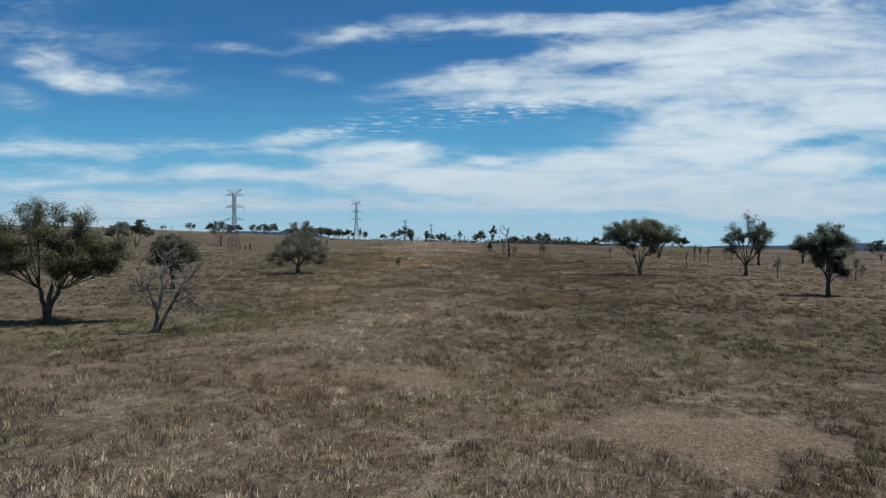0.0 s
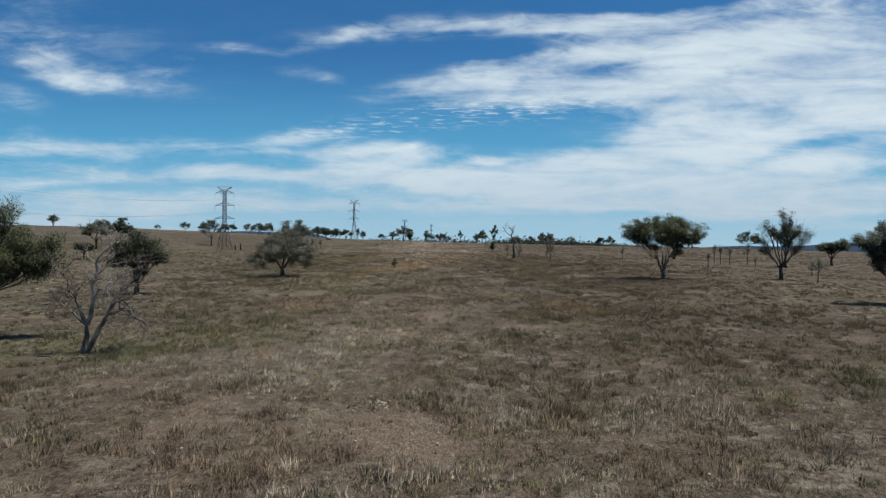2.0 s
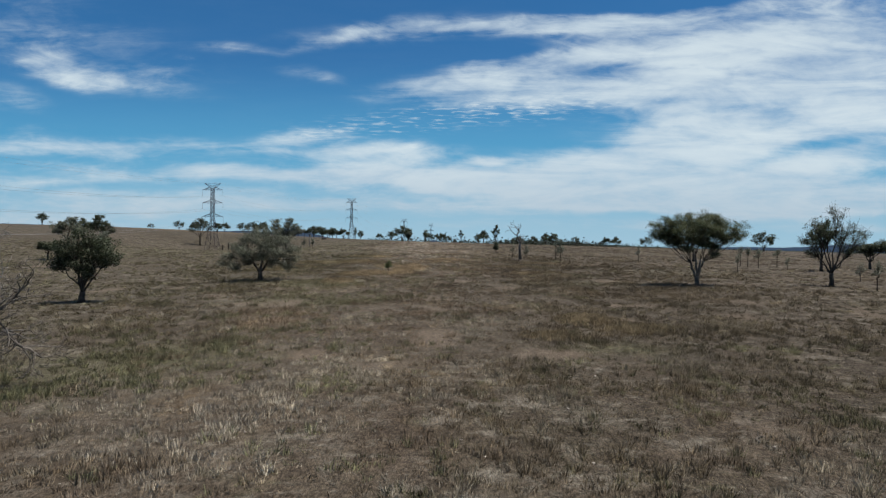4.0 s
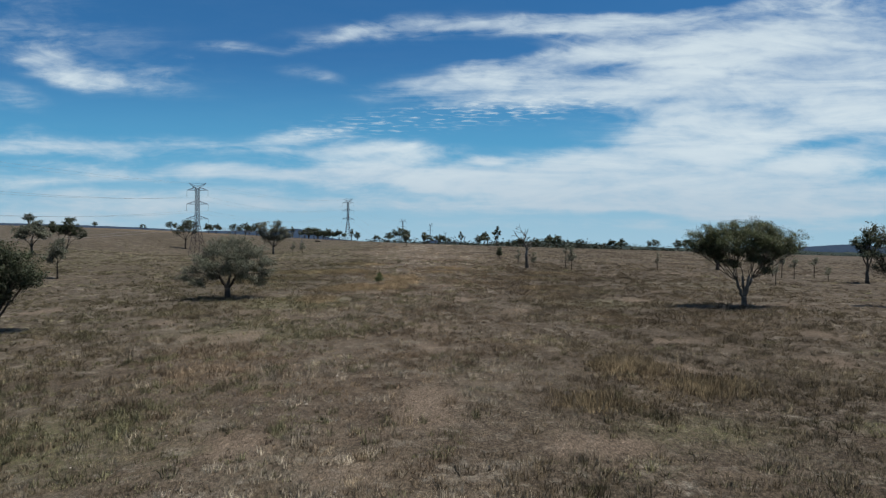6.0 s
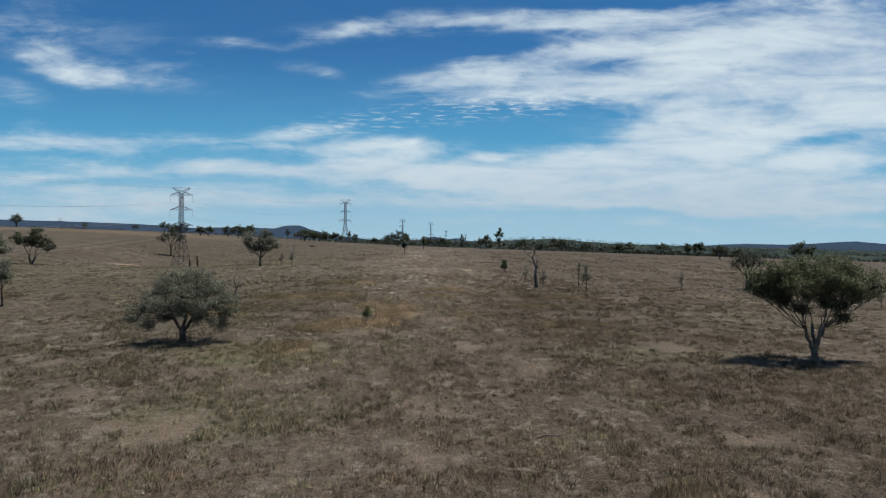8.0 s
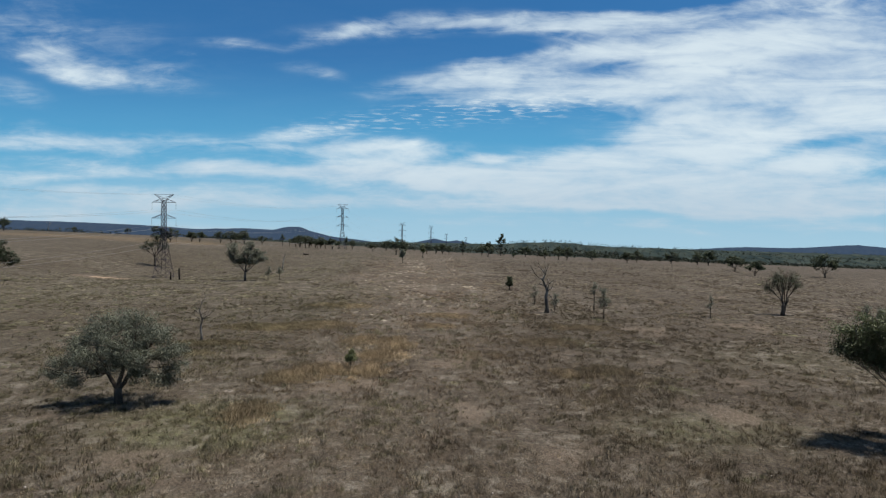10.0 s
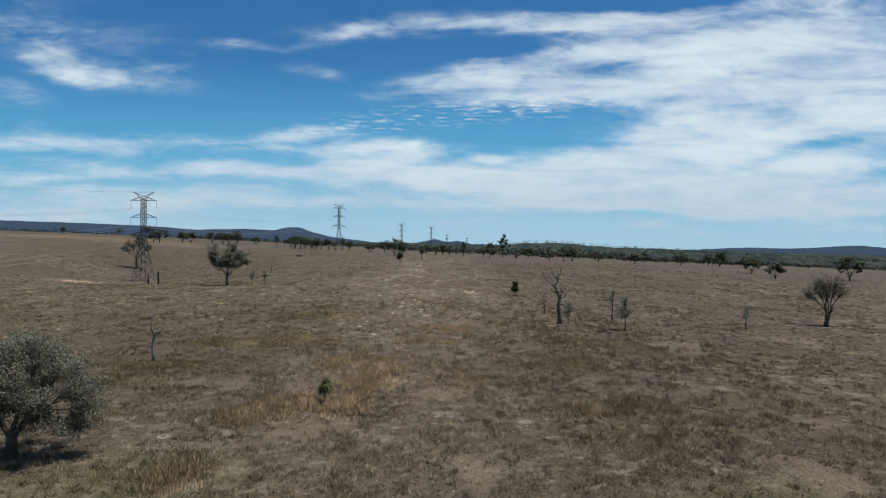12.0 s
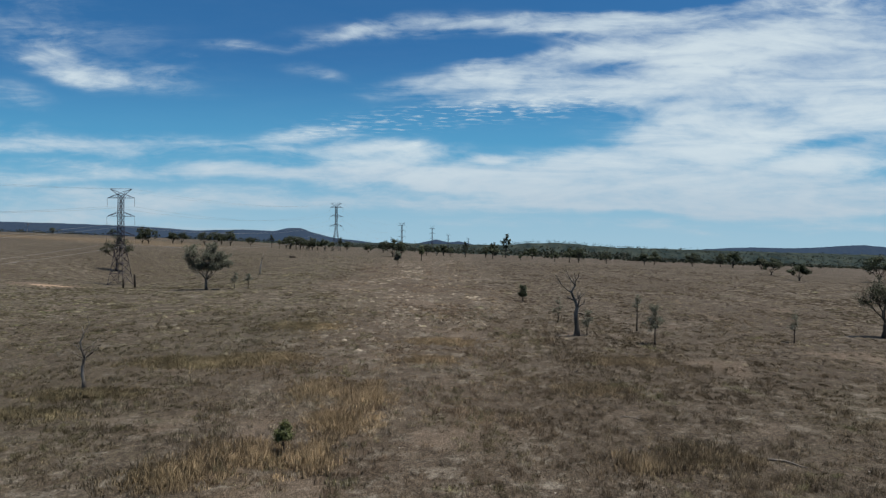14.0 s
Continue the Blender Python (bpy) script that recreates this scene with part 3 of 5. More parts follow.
def tree(x, y, label, lobes, fork=1.2, trunk=0.3, lean=(0, 0), stems=1, leaves=6000, leaf=0.22, foliage=None, bark=None,
         seed=1, subs=11, twigs=0, clump=0.34, lift=0.62, name="tree", category="tree", group="", scatter=1.1, hang=0.5, size=(1.0, 1.0), join=0.0,
         tips=(), tufts=5):
    """A tree whose limbs climb from the fork to the lobes (x, y, z, radius, half-height) of its crown."""
    rng = np.random.default_rng(seed)
    lobes = [(a * size[0], b * size[0], c * size[1], d * size[0], e * size[1]) for a, b, c, d, e in lobes]
    foliage, bark = foliage or GUM_LEAF, bark or BARK
    root = thing(name, x, y, label, category, group, sink=0.06)
    wood = Soup()
    top = np.array((lean[0], lean[1], fork))
    starts = []
    if tips:
        # one bole that parts into stems
        wood.tube([(0, 0, 0), (lean[0] * 0.2, 0, 0.25), (lean[0] * 0.6, 0, join * 0.6), (lean[0], lean[1], join + 0.15)], [trunk * 1.45, trunk * 1.1, trunk, trunk * 0.98], 10)
        for tip in tips:
            r = trunk * (0.78 if len(tips) == 2 else 0.64)
            line = bend(np.array((lean[0], lean[1], join - 0.1)), np.array(tip, float), rng, 0.45, trunk * 0.2, 6)
            wood.tube(line, [r, r * 0.94, r * 0.86, r * 0.79, r * 0.72, r * 0.66], 8)
            starts.append((np.array(tip, float), r * 0.66))
    for i in range(0 if tips else stems):
        a = 2 * math.pi * (i + rng.uniform(0, 0.5)) / stems
        off = np.array((math.cos(a), math.sin(a), 0)) * (trunk * 0.7 if stems > 1 else 0)
        tip = top + off * (2.4 if stems > 1 else 0) + (0, 0, rng.uniform(-0.1, 0.25) * fork if stems > 1 else 0)
        r = trunk / (stems ** 0.45)
        line = bend(off * 0.4, tip, rng, 0.5, trunk * 0.12, 5)
        wood.tube(line, [r * 1.35, r * 1.02, r * 0.94, r * 0.88, r * 0.84], 8)
        starts.append((tip, r * 0.84))
    total = sum(l[3] ** 2 for l in lobes)
    spots, weight, homes = [], [], []
    for i, (cx, cy, cz, cr, ch) in enumerate(lobes):
        near = min(range(len(starts)), key=lambda j: (starts[j][0][0] - cx) ** 2 + (starts[j][0][1] - cy) ** 2 + rng.uniform(0, 0.2))
        a, ra = starts[near]
        share = max(0.40, min(0.8, (cr ** 2 / total) ** 0.4))
        goal = np.array((cx, cy, cz - ch * 0.15))
        limb = bend(a - np.array((0, 0, 0.15)), goal, rng, lift, 0.05 * cr + 0.05, 7)
        r0 = ra * share
        thin = Soup()
        thin.tube(limb, [r0 * (1 - 0.82 * s) for s in np.linspace(0, 1, 7)], 7)
        for k in range(subs):
            s = rng.uniform(0.42, 1.0)
            p = along(limb, s)
            d = rng.normal(0, 1, 3)
            d /= np.linalg.norm(d)
            q = np.array((cx, cy, cz)) + d * np.array((cr, cr, ch)) * rng.uniform(0.5, 1.0)
            q[2] = max(q[2], 0.5)
            sub = bend(p, q, rng, 0.5, 0.04 * cr + 0.03, 5)
            r1 = max(0.018, r0 * (1 - 0.8 * s) * 0.55)
            thin.tube(sub, [r1, r1 * 0.8, r1 * 0.6, r1 * 0.42, r1 * 0.2], 5)
            for c in range(tufts):
                spots.append(along(sub, rng.uniform(0.45, 1.0)) + rng.normal(0, 0.13 * cr, 3) * scatter)
                weight.append(cr ** 1.5)
                homes.append((cx, cy, cz - 0.3 * ch))
            for c in range(twigs):
                p2 = along(sub, rng.uniform(0.3, 1.0))
                d2 = (q - p) / (np.linalg.norm(q - p) + 1e-6) + rng.normal(0, 0.6, 3)
                d2[2] += 0.25
                ln = rng.uniform(0.35, 0.9) * min(1.0, 0.35 + cr * 0.35)
                thin.tube([p2, p2 + d2 * ln * 0.5, p2 + d2 * ln + rng.normal(0, 0.08, 3)], [0.022, 0.015, 0.006], 3, False)
        part("limb", thin.mesh("limb", bark), root)
    part("trunk", wood.mesh("trunk", bark), root)
    if leaves:
        spots, weight, homes = np.array(spots), np.array(weight), np.array(homes)
        pick = rng.choice(len(spots), leaves, p=weight / weight.sum())
        puff = np.clip(rng.normal(0, 1, (leaves, 3)), -1.5, 1.5)
        centres = spots[pick] + puff * np.array((clump, clump, clump * 0.7))
        # each leaf is shaded by the rounded clump and the lobe that it grows on
        lobe = spots[pick] - homes[pick]
        lobe = lobe / (np.linalg.norm(lobe, axis=1)[:, None] + 0.2)
        part("crown", leaves_mesh("crown", centres, leaf, foliage, rng, hang, 0.45 * puff + 0.45 * lobe + np.array((0, 0, 0.75))), root)
    return root


def grow(soup, p, way, length, radius, depth, rng, spread=0.6, up=0.15, fine=0.006):
    """Bare branching wood, fork after fork."""
    pts, r = [np.array(p, float)], [radius]
    d = np.array(way, float)
    d /= np.linalg.norm(d)
    for i in range(4):
        d = d + rng.normal(0, 0.16, 3) + np.array((0, 0, up * 0.25))
        d /= np.linalg.norm(d)
        pts.append(pts[-1] + d * length / 4)
        r.append(max(fine, radius * (1 - 0.085 * (i + 1))))
    soup.tube(pts, r, 7 if depth > 2 else 4, depth < 1)
    if depth == 0:
        return
    for k in range(2 if rng.random() < 0.35 else 3):
        turn = d + rng.normal(0, spread, 3) * np.array((1, 1, 0.7))
        turn[2] += up
        at = pts[-1] if k < 2 else pts[rng.integers(2, 4)]
        grow(soup, at, turn, length * rng.uniform(0.58, 0.82), r[-1] * (0.88 if k == 0 else 0.66), depth - 1, rng, spread, up, fine)


# ---------------------------------------------------------------- the ground
def graded(lo, hi, near, n):
    """Steps that widen away from the place where the camera flies."""
    a = math.asinh(lo / near)
    b = math.asinh(hi / near)
    return np.sinh(np.linspace(a, b, n)) * near


gx = graded(-4700, 4700, 28, 300)
gy = graded(-4780, 4620, 34, 340) + 80
GX, GY = np.meshgrid(gx, gy)
rough = np.array([noise.fractal((x * 0.09, y * 0.09, 3.1), 0.7, 2.1, 4) if abs(x) < 260 and -60 < y < 420 else 0.0
                  for x, y in zip(GX.ravel(), GY.ravel())])
GZ = ground_z(GX, GY).ravel() + 0.10 * rough
cols = len(gx)
quads = np.array([(j * cols + i, j * cols + i + 1, (j + 1) * cols + i + 1, (j + 1) * cols + i)
                  for j in range(len(gy) - 1) for i in range(cols - 1)])
ground = new("ground", mesh_arrays("ground", np.stack([GX.ravel(), GY.ravel(), GZ], 1), quads, SOIL))
open_soil = np.array([noise.fractal((a * 0.12, b * 0.12, 7.7), 0.8, 2.0, 3) if abs(a) < 90 and 0 < b < 240 else -0.5 + 2.9 * math.exp(-((a + 107) / 11) ** 2 - ((b - 263) / 8) ** 2) for a, b in zip(GX.ravel(), GY.ravel())])
open_soil = open_soil + spread_of(OPEN, GX.ravel(), GY.ravel())
ground.data.attributes.new("bare", "FLOAT", "POINT").data.foreach_set("value", open_soil.astype(np.float32))
ground.data.attributes.new("lush", "FLOAT", "POINT").data.foreach_set("value", spread_of(LUSH, GX.ravel(), GY.ravel()).astype(np.float32))
ground.data.attributes.new("gold", "FLOAT", "POINT").data.foreach_set("value", spread_of(GOLD, GX.ravel(), GY.ravel()).astype(np.float32))
ground.data.polygons.foreach_set("use_smooth", [True] * len(ground.data.polygons))
tagged(ground, "dry grazing paddock of brown soil and withered grass", "ground", kind="structure")


# ---------------------------------------------------------------- far hills
SLOPES = {}


def ridge(name, label, y, depth, profile, material, seed, jag, foot=-170):
    """A range at the distance y: profile gives (x, crest height)."""
    px, pz = zip(*profile)
    xs = np.linspace(px[0], px[-1], 420)
    crest = np.interp(xs, px, pz)
    wide = np.ones(5) / 5
    crest = np.convolve(np.pad(crest, 2, mode="edge"), wide, mode="valid")
    crest = crest + np.array([jag * noise.fractal((x * 0.012, seed, 0), 0.8, 2.2, 5) for x in xs])
    steps = [(-1.0, 0.0), (-0.6, 0.35), (-0.3, 0.72), (-0.12, 0.93), (0.0, 1.0), (0.5, 0.5), (1.0, 0.0)]
    verts, faces = [], []
    for s, share in steps:
        for x, c in zip(xs, crest):
            bulge = 0.10 * (c - foot) * noise.noise((x * 0.006, s * 3, seed)) * (1 - abs(share - 0.5) * 2)
            verts.append((x, y + s * depth, foot + (c - foot) * share + bulge))
    n = len(xs)
    for j in range(len(steps) - 1):
        for i in range(n - 1):
            faces.append((j * n + i, j * n + i + 1, (j + 1) * n + i + 1, (j + 1) * n + i))
    SLOPES[name] = BVHTree.FromPolygons(verts, faces)
    ob = new(name, mesh_of(name, verts, faces, material, True))
    return tagged(ob, label, "hills", kind="structure")


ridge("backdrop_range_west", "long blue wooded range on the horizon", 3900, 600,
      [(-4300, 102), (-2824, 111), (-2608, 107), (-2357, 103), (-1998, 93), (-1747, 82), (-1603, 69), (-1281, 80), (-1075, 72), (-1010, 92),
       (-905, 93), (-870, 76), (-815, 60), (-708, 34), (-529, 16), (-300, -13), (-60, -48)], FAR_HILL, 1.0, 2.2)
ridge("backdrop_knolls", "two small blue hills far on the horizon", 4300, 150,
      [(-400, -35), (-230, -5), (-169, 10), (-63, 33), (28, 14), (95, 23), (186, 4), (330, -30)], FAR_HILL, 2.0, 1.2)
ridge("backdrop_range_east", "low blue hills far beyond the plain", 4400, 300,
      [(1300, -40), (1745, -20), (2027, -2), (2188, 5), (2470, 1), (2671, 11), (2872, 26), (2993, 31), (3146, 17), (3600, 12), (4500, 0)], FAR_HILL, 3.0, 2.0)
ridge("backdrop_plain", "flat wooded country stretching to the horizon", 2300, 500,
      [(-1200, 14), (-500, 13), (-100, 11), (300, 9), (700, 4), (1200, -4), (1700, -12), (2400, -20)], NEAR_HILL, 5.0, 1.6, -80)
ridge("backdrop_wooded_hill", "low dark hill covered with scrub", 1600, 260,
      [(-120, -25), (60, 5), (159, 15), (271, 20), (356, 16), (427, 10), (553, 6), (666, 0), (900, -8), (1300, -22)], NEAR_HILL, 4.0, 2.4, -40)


# ---------------------------------------------------------------- power line
def lattice_tower(x, y, height, turn, heavy=1.0):
    """Steel lattice tower with three pairs of arms, two peaks for the earth wires and hanging insulators."""
    root = thing("transmission_tower", x, y, "grey galvanised steel lattice tower with three pairs of crossarms", "transmission tower",
                 "towers of the power line", turn=turn)
    r = 0.052 * heavy
    waist, head = height * 0.47, height * 0.93
    w0, w1 = 2.5, 0.70

    def half(z):
        return w0 + (w1 - w0) * min(1.0, z / waist) if z < waist else w1 - 0.12 * (z - waist) / (head - waist)

    body = Soup()
    levels = [0, height * 0.12, height * 0.22, height * 0.31, height * 0.39, waist] + [waist + (head - waist) * k / 8 for k in range(1, 9)]
    corners = ((1, 1), (1, -1), (-1, -1), (-1, 1))
    for a, b in zip(levels, levels[1:]):
        ha, hb = half(a), half(b)
        for k in range(4):
            c, d = corners[k], corners[(k + 1) % 4]
            body.bar((c[0] * ha, c[1] * ha, a), (c[0] * hb, c[1] * hb, b), r * 1.5)
            body.bar((c[0] * ha, c[1] * ha, a), (d[0] * hb, d[1] * hb, b), r)
            body.bar((d[0] * ha, d[1] * ha, a), (c[0] * hb, c[1] * hb, b), r)
            body.bar((c[0] * hb, c[1] * hb, b), (d[0] * hb, d[1] * hb, b), r * 0.8)
    part("body", body.mesh("body", STEEL, False), root)
    tips = []
    for level, reach in ((0.515, 4.7), (0.715, 4.5), (0.905, 4.4)):
        z = height * level
        for s in (-1, 1):
            arm = Soup()
            tip = Vector((s * reach, 0, z))
            for q in (-1, 1):
                arm.bar((s * w1 * 0.9, q * w1 * 0.9, z), tip, r)
                arm.bar((s * w1 * 0.9, q * w1 * 0.9, z + height * 0.045), tip, r)
                for f in (0.33, 0.66):
                    lo = Vector((s * w1 * 0.9, q * w1 * 0.9, z)).lerp(tip, f)
                    hi = Vector((s * w1 * 0.9, q * w1 * 0.9, z + height * 0.045)).lerp(tip, f - 0.2)
                    arm.bar(lo, hi, r * 0.6)
            part("crossarm", arm.mesh("crossarm", STEEL, False), root)
            ins = Soup()
            pts, rad = [], []
            for k in range(15):
                pts.append((tip.x, 0, z - 0.1 - 2.5 * k / 14))
                rad.append(0.06 if k % 2 else 0.025)
            ins.tube(pts, rad, 6)
            part("insulator", ins.mesh("insulator", GLASS_DISC), root, "dark hanging insulator string")
            tips.append((tip.x, z - 2.6))
    for s in (-1, 1):
        peak = Soup()
        tip = Vector((s * 3.6, 0, height))
        peak.bar((0, 0, height), tip, r * 0.9)
        for q in (-1, 1):
            peak.bar((s * 0.6, q * 0.6, head), tip, r)
            peak.bar((s * 0.2, q * 0.6, head + height * 0.03), tip, r * 0.8)
        peak.bar((-s * 0.4, 0, head + height * 0.02), (s * 0.8, 0, head + height * 0.02), r)
        part("earth_wire_peak", peak.mesh("earth_wire_peak", STEEL, False), root)
        tips.append((tip.x, height))
    m = root.matrix_world
    return [m @ Vector((tx, 0, tz)) for tx, tz in tips]


LINE = [(-118, 55, 29, 5), (-97, 280, 29, 6), (-71, 495, 31.5, 6), (-49, 790, 33, 5), (-20, 1060, 42, 6), (7, 1380, 40, 7), (62, 1700, 42, 9)]
ends = [lattice_tower(x, y, h, -t, 1.0 + 0.0006 * y) for x, y, h, t in LINE]
for a, b in list(zip(ends, ends[1:]))[:3]:
    for k, (p, q) in enumerate(zip(a, b)):
        cu = bpy.data.curves.new("overhead_cable", "CURVE")
        cu.dimensions, cu.bevel_depth, cu.bevel_resolution = "3D", 0.022 if k < 6 else 0.014, 0
        sp = cu.splines.new("POLY")
        sp.points.add(24)
        sag = (5.6 if k < 6 else 4.0) * ((q - p).length / 226) ** 2
        for i in range(25):
            s = i / 24
            v = p.lerp(q, s)
            sp.points[i].co = (v.x, v.y, v.z - 4 * sag * s * (1 - s), 1)
        cu.materials.append(CABLE)
        tagged(new("overhead_cable", cu), "thin sagging aluminium cable strung between the towers", "power cable", "cables of the power line")

# ---------------------------------------------------------------- the larger trees
tree(-47.0, 71.4, "broad dark green gum tree forking low into spreading stems",
     [(-1.0, 0, 12.7, 1.8, 1.1), (-3.2, 0.5, 14.0, 0.9, 0.8), (-0.7, -0.3, 14.3, 0.9, 0.7), (1.2, 0.4, 13.9, 0.9, 0.8), (4.3, 0, 12.7, 1.7, 1.1), (-5.6, 0.3, 12.0, 1.5, 1.1),
      (0.5, -1, 10.4, 2.5, 1.4), (3.5, 0.8, 10.2, 2.5, 1.3), (6.5, 0, 9.9, 2.2, 1.2), (8.8, 0.4, 9.9, 1.2, 0.8), (-3.5, -0.5, 10.3, 2.5, 1.5), (-6.5, 0.6, 9.9, 2.3, 1.4), (-8.6, 0, 9.5, 1.7, 1.2),
      (1.2, -1.8, 8.1, 2.2, 1.2), (4.4, -1.0, 7.9, 2.1, 1.1), (6.9, 0.5, 8.0, 1.7, 0.9), (-2.2, -1.8, 8.0, 2.1, 1.2), (-4.6, 0, 8.2, 1.7, 1.0), (0.5, 2.5, 9.0, 2.3, 1.5), (4.6, -0.3, 6.5, 1.5, 0.7), (1.8, -1, 6.3, 1.2, 0.6), (8.6, -0.2, 8.4, 1.8, 0.9), (7.4, 0.6, 6.9, 1.3, 0.6), (-5.4, -0.6, 7.2, 1.5, 0.7)],
     trunk=0.50, lean=(0.05, 0), join=0.9, tips=((-1.0, 0.2, 4.3), (1.6, -0.2, 4.3), (0.3, 0.5, 4.6)), leaves=96000, leaf=0.14, seed=11, subs=14, bark=DARK_BARK, clump=0.40, lift=0.42, twigs=2, scatter=1.2)
tree(-47.4, 105.5, "dark round-crowned gum tree leaning over its shade",
     [(0.3, 0, 5.6, 2.4, 2.0), (-1.8, 0.3, 6.4, 1.8, 1.6), (2.3, 0, 6.2, 1.9, 1.7), (0.8, 0.6, 8.0, 1.6, 1.3), (3.2, 0.2, 5.0, 1.3, 1.0), (-2.8, 0, 4.8, 1.3, 1.1), (-0.8, -0.5, 7.6, 1.4, 1.2), (0.5, 0, 3.6, 1.0, 0.9)],
     fork=1.5, trunk=0.40, lean=(0.15, 0), leaves=21000, leaf=0.18, foliage=DARK_LEAF, seed=12, size=(1.22, 1.14), bark=DARK_BARK)
tree(-30.9, 128.8, "rounded silvery green tree with drooping outer branches",
     [(-0.4, 0, 8.2, 2.2, 1.0), (1.8, 0.3, 8.6, 1.8, 0.9), (-2.6, 0, 7.2, 1.8, 0.9), (3.8, 0, 7.2, 1.8, 1.0), (-4.3, 0.4, 5.8, 1.5, 0.9), (5.3, 0.2, 5.6, 1.4, 0.9), (0.6, -2.2, 6.8, 1.9, 0.9), (0.8, 2.4, 6.8, 1.9, 0.9),
      (-5.8, 0.2, 4.2, 1.3, 0.7), (5.9, 0, 4.0, 1.1, 0.8), (-2.6, -2.2, 5.0, 1.5, 0.8), (3.0, -2.3, 5.0, 1.5, 0.8), (-3.2, 2.2, 4.6, 1.5, 0.8), (3.2, 2.3, 4.8, 1.5, 0.8), (4.4, -0.6, 2.9, 1.1, 0.7), (-6.6, -0.2, 3.0, 0.9, 0.6), (1.8, 0.4, 5.6, 1.2, 0.6),
      (-2.5, 0, 3.5, 1.5, 0.8), (2.4, -0.8, 3.3, 1.4, 0.8), (0.5, -1.8, 4.4, 1.5, 0.8), (-1.0, 1.6, 4.6, 1.5, 0.8), (-4.4, -0.8, 2.5, 1.2, 0.7), (5.0, 0.6, 2.4, 1.0, 0.7)],
     trunk=0.38, lean=(-0.1, 0), join=1.5, tips=((-1.3, 0.2, 3.2), (1.3, -0.2, 3.6), (0.1, 0.5, 3.9)), leaves=50000, leaf=0.13, foliage=GREY_LEAF, seed=13, bark=DARK_BARK, subs=14, clump=0.25, hang=1.0, lift=0.5, tufts=6, scatter=1.4)
tree(39.0, 118.3, "vase-shaped gum tree with pale stems and a dense domed crown",
     [(-1.5, 0, 10.3, 2.2, 1.2), (1.5, 0, 10.4, 2.2, 1.2), (-4.2, 0, 9.9, 1.9, 1.2), (4.0, 0, 10.0, 1.9, 1.2), (-6.2, 0.3, 8.9, 1.5, 1.0), (6.0, 0, 8.9, 1.5, 1.1), (0, -2.4, 9.3, 2.1, 1.1), (0, 2.6, 9.2, 2.1, 1.2),
      (-3.0, -1.6, 8.6, 1.9, 1.0), (2.8, -1.6, 8.7, 1.9, 1.0), (-5.0, 0, 7.6, 1.5, 0.8), (-3.0, 0.5, 6.9, 1.4, 0.7), (4.6, 0, 7.5, 1.4, 0.8), (1.2, 0.5, 7.7, 1.4, 0.8), (-1.2, -0.6, 7.7, 1.4, 0.8), (3.0, 0.4, 6.3, 1.1, 0.6),
      (-6.9, 0, 7.9, 0.9, 0.5), (6.9, 0.2, 7.9, 0.9, 0.6), (2.4, -1.0, 4.9, 0.8, 0.5), (0.2, -1.2, 6.6, 1.3, 0.7), (-1.9, -0.5, 5.9, 1.0, 0.6), (-3.9, 1.8, 8.6, 1.7, 1.0), (3.9, 1.9, 8.8, 1.7, 1.0)],
     trunk=0.33, lean=(-0.1, 0), join=1.3, tips=((-1.0, 0.1, 3.6), (0.8, -0.1, 3.8), (0.0, 0.6, 4.0), (0.2, -0.6, 4.0)), leaves=70000, leaf=0.135, seed=14, bark=PALE_BARK, subs=15, scatter=1.0, clump=0.30, lift=0.42, twigs=3)
tree(61.0, 120.6, "tall open-crowned tree with dark forked limbs and thin leaves",
     [(0.8, 0, 11.2, 1.5, 1.7), (-2.4, 0, 9.2, 1.6, 1.4), (-3.8, 0, 7.2, 1.5, 1.3), (2.6, 0.2, 9.0, 1.6, 1.4), (4.3, 0, 7.6, 1.5, 1.2), (-0.6, 0.3, 8.2, 1.6, 1.4), (-2.6, 0.4, 5.4, 1.3, 0.9), (2.9, 0, 5.2, 1.4, 0.9), (1.8, 0.3, 7.0, 1.3, 1.0)],
     fork=2.2, trunk=0.34, leaves=13000, leaf=0.13, foliage=DARK_LEAF, seed=15, size=(1.04, 1.07), bark=DARK_BARK, subs=16, twigs=4, clump=0.26, lift=0.5)
tree(57.2, 89.0, "dense dark green gum tree with a low side branch",
     [(-0.6, 0, 9.0, 1.9, 1.6), (1.8, 0.2, 9.2, 1.9, 1.6), (-2.8, 0, 7.8, 1.6, 1.4), (2.9, 0, 7.2, 1.5, 1.5), (0.4, -0.8, 6.6, 2.1, 1.7), (-1.4, 0.5, 5.6, 1.5, 1.4), (1.9, 0.3, 4.4, 1.3, 1.2), (2.8, 0, 3.4, 0.9, 0.8), (-4.2, 0.2, 8.0, 1.0, 0.8), (0.9, 1.4, 7.6, 1.7, 1.5)],
     fork=2.2, trunk=0.33, leaves=46000, leaf=0.14, foliage=BLUE_LEAF, seed=16, size=(0.95, 1.06), bark=DARK_BARK, subs=13, clump=0.30)
tree(84.3, 160, "open dark gum tree with a rounded crown",
     [(0, 0, 8.6, 1.9, 1.6), (2.0, 0, 7.6, 1.6, 1.4), (-1.8, 0.2, 7.2, 1.5, 1.3), (0.6, 0.5, 6.0, 1.5, 1.0), (0.4, 0, 10.0, 1.2, 0.9)],
     fork=2.6, trunk=0.34, leaves=5000, leaf=0.28, foliage=DARK_LEAF, seed=17, size=(1.05, 1.1), bark=DARK_BARK, twigs=2)
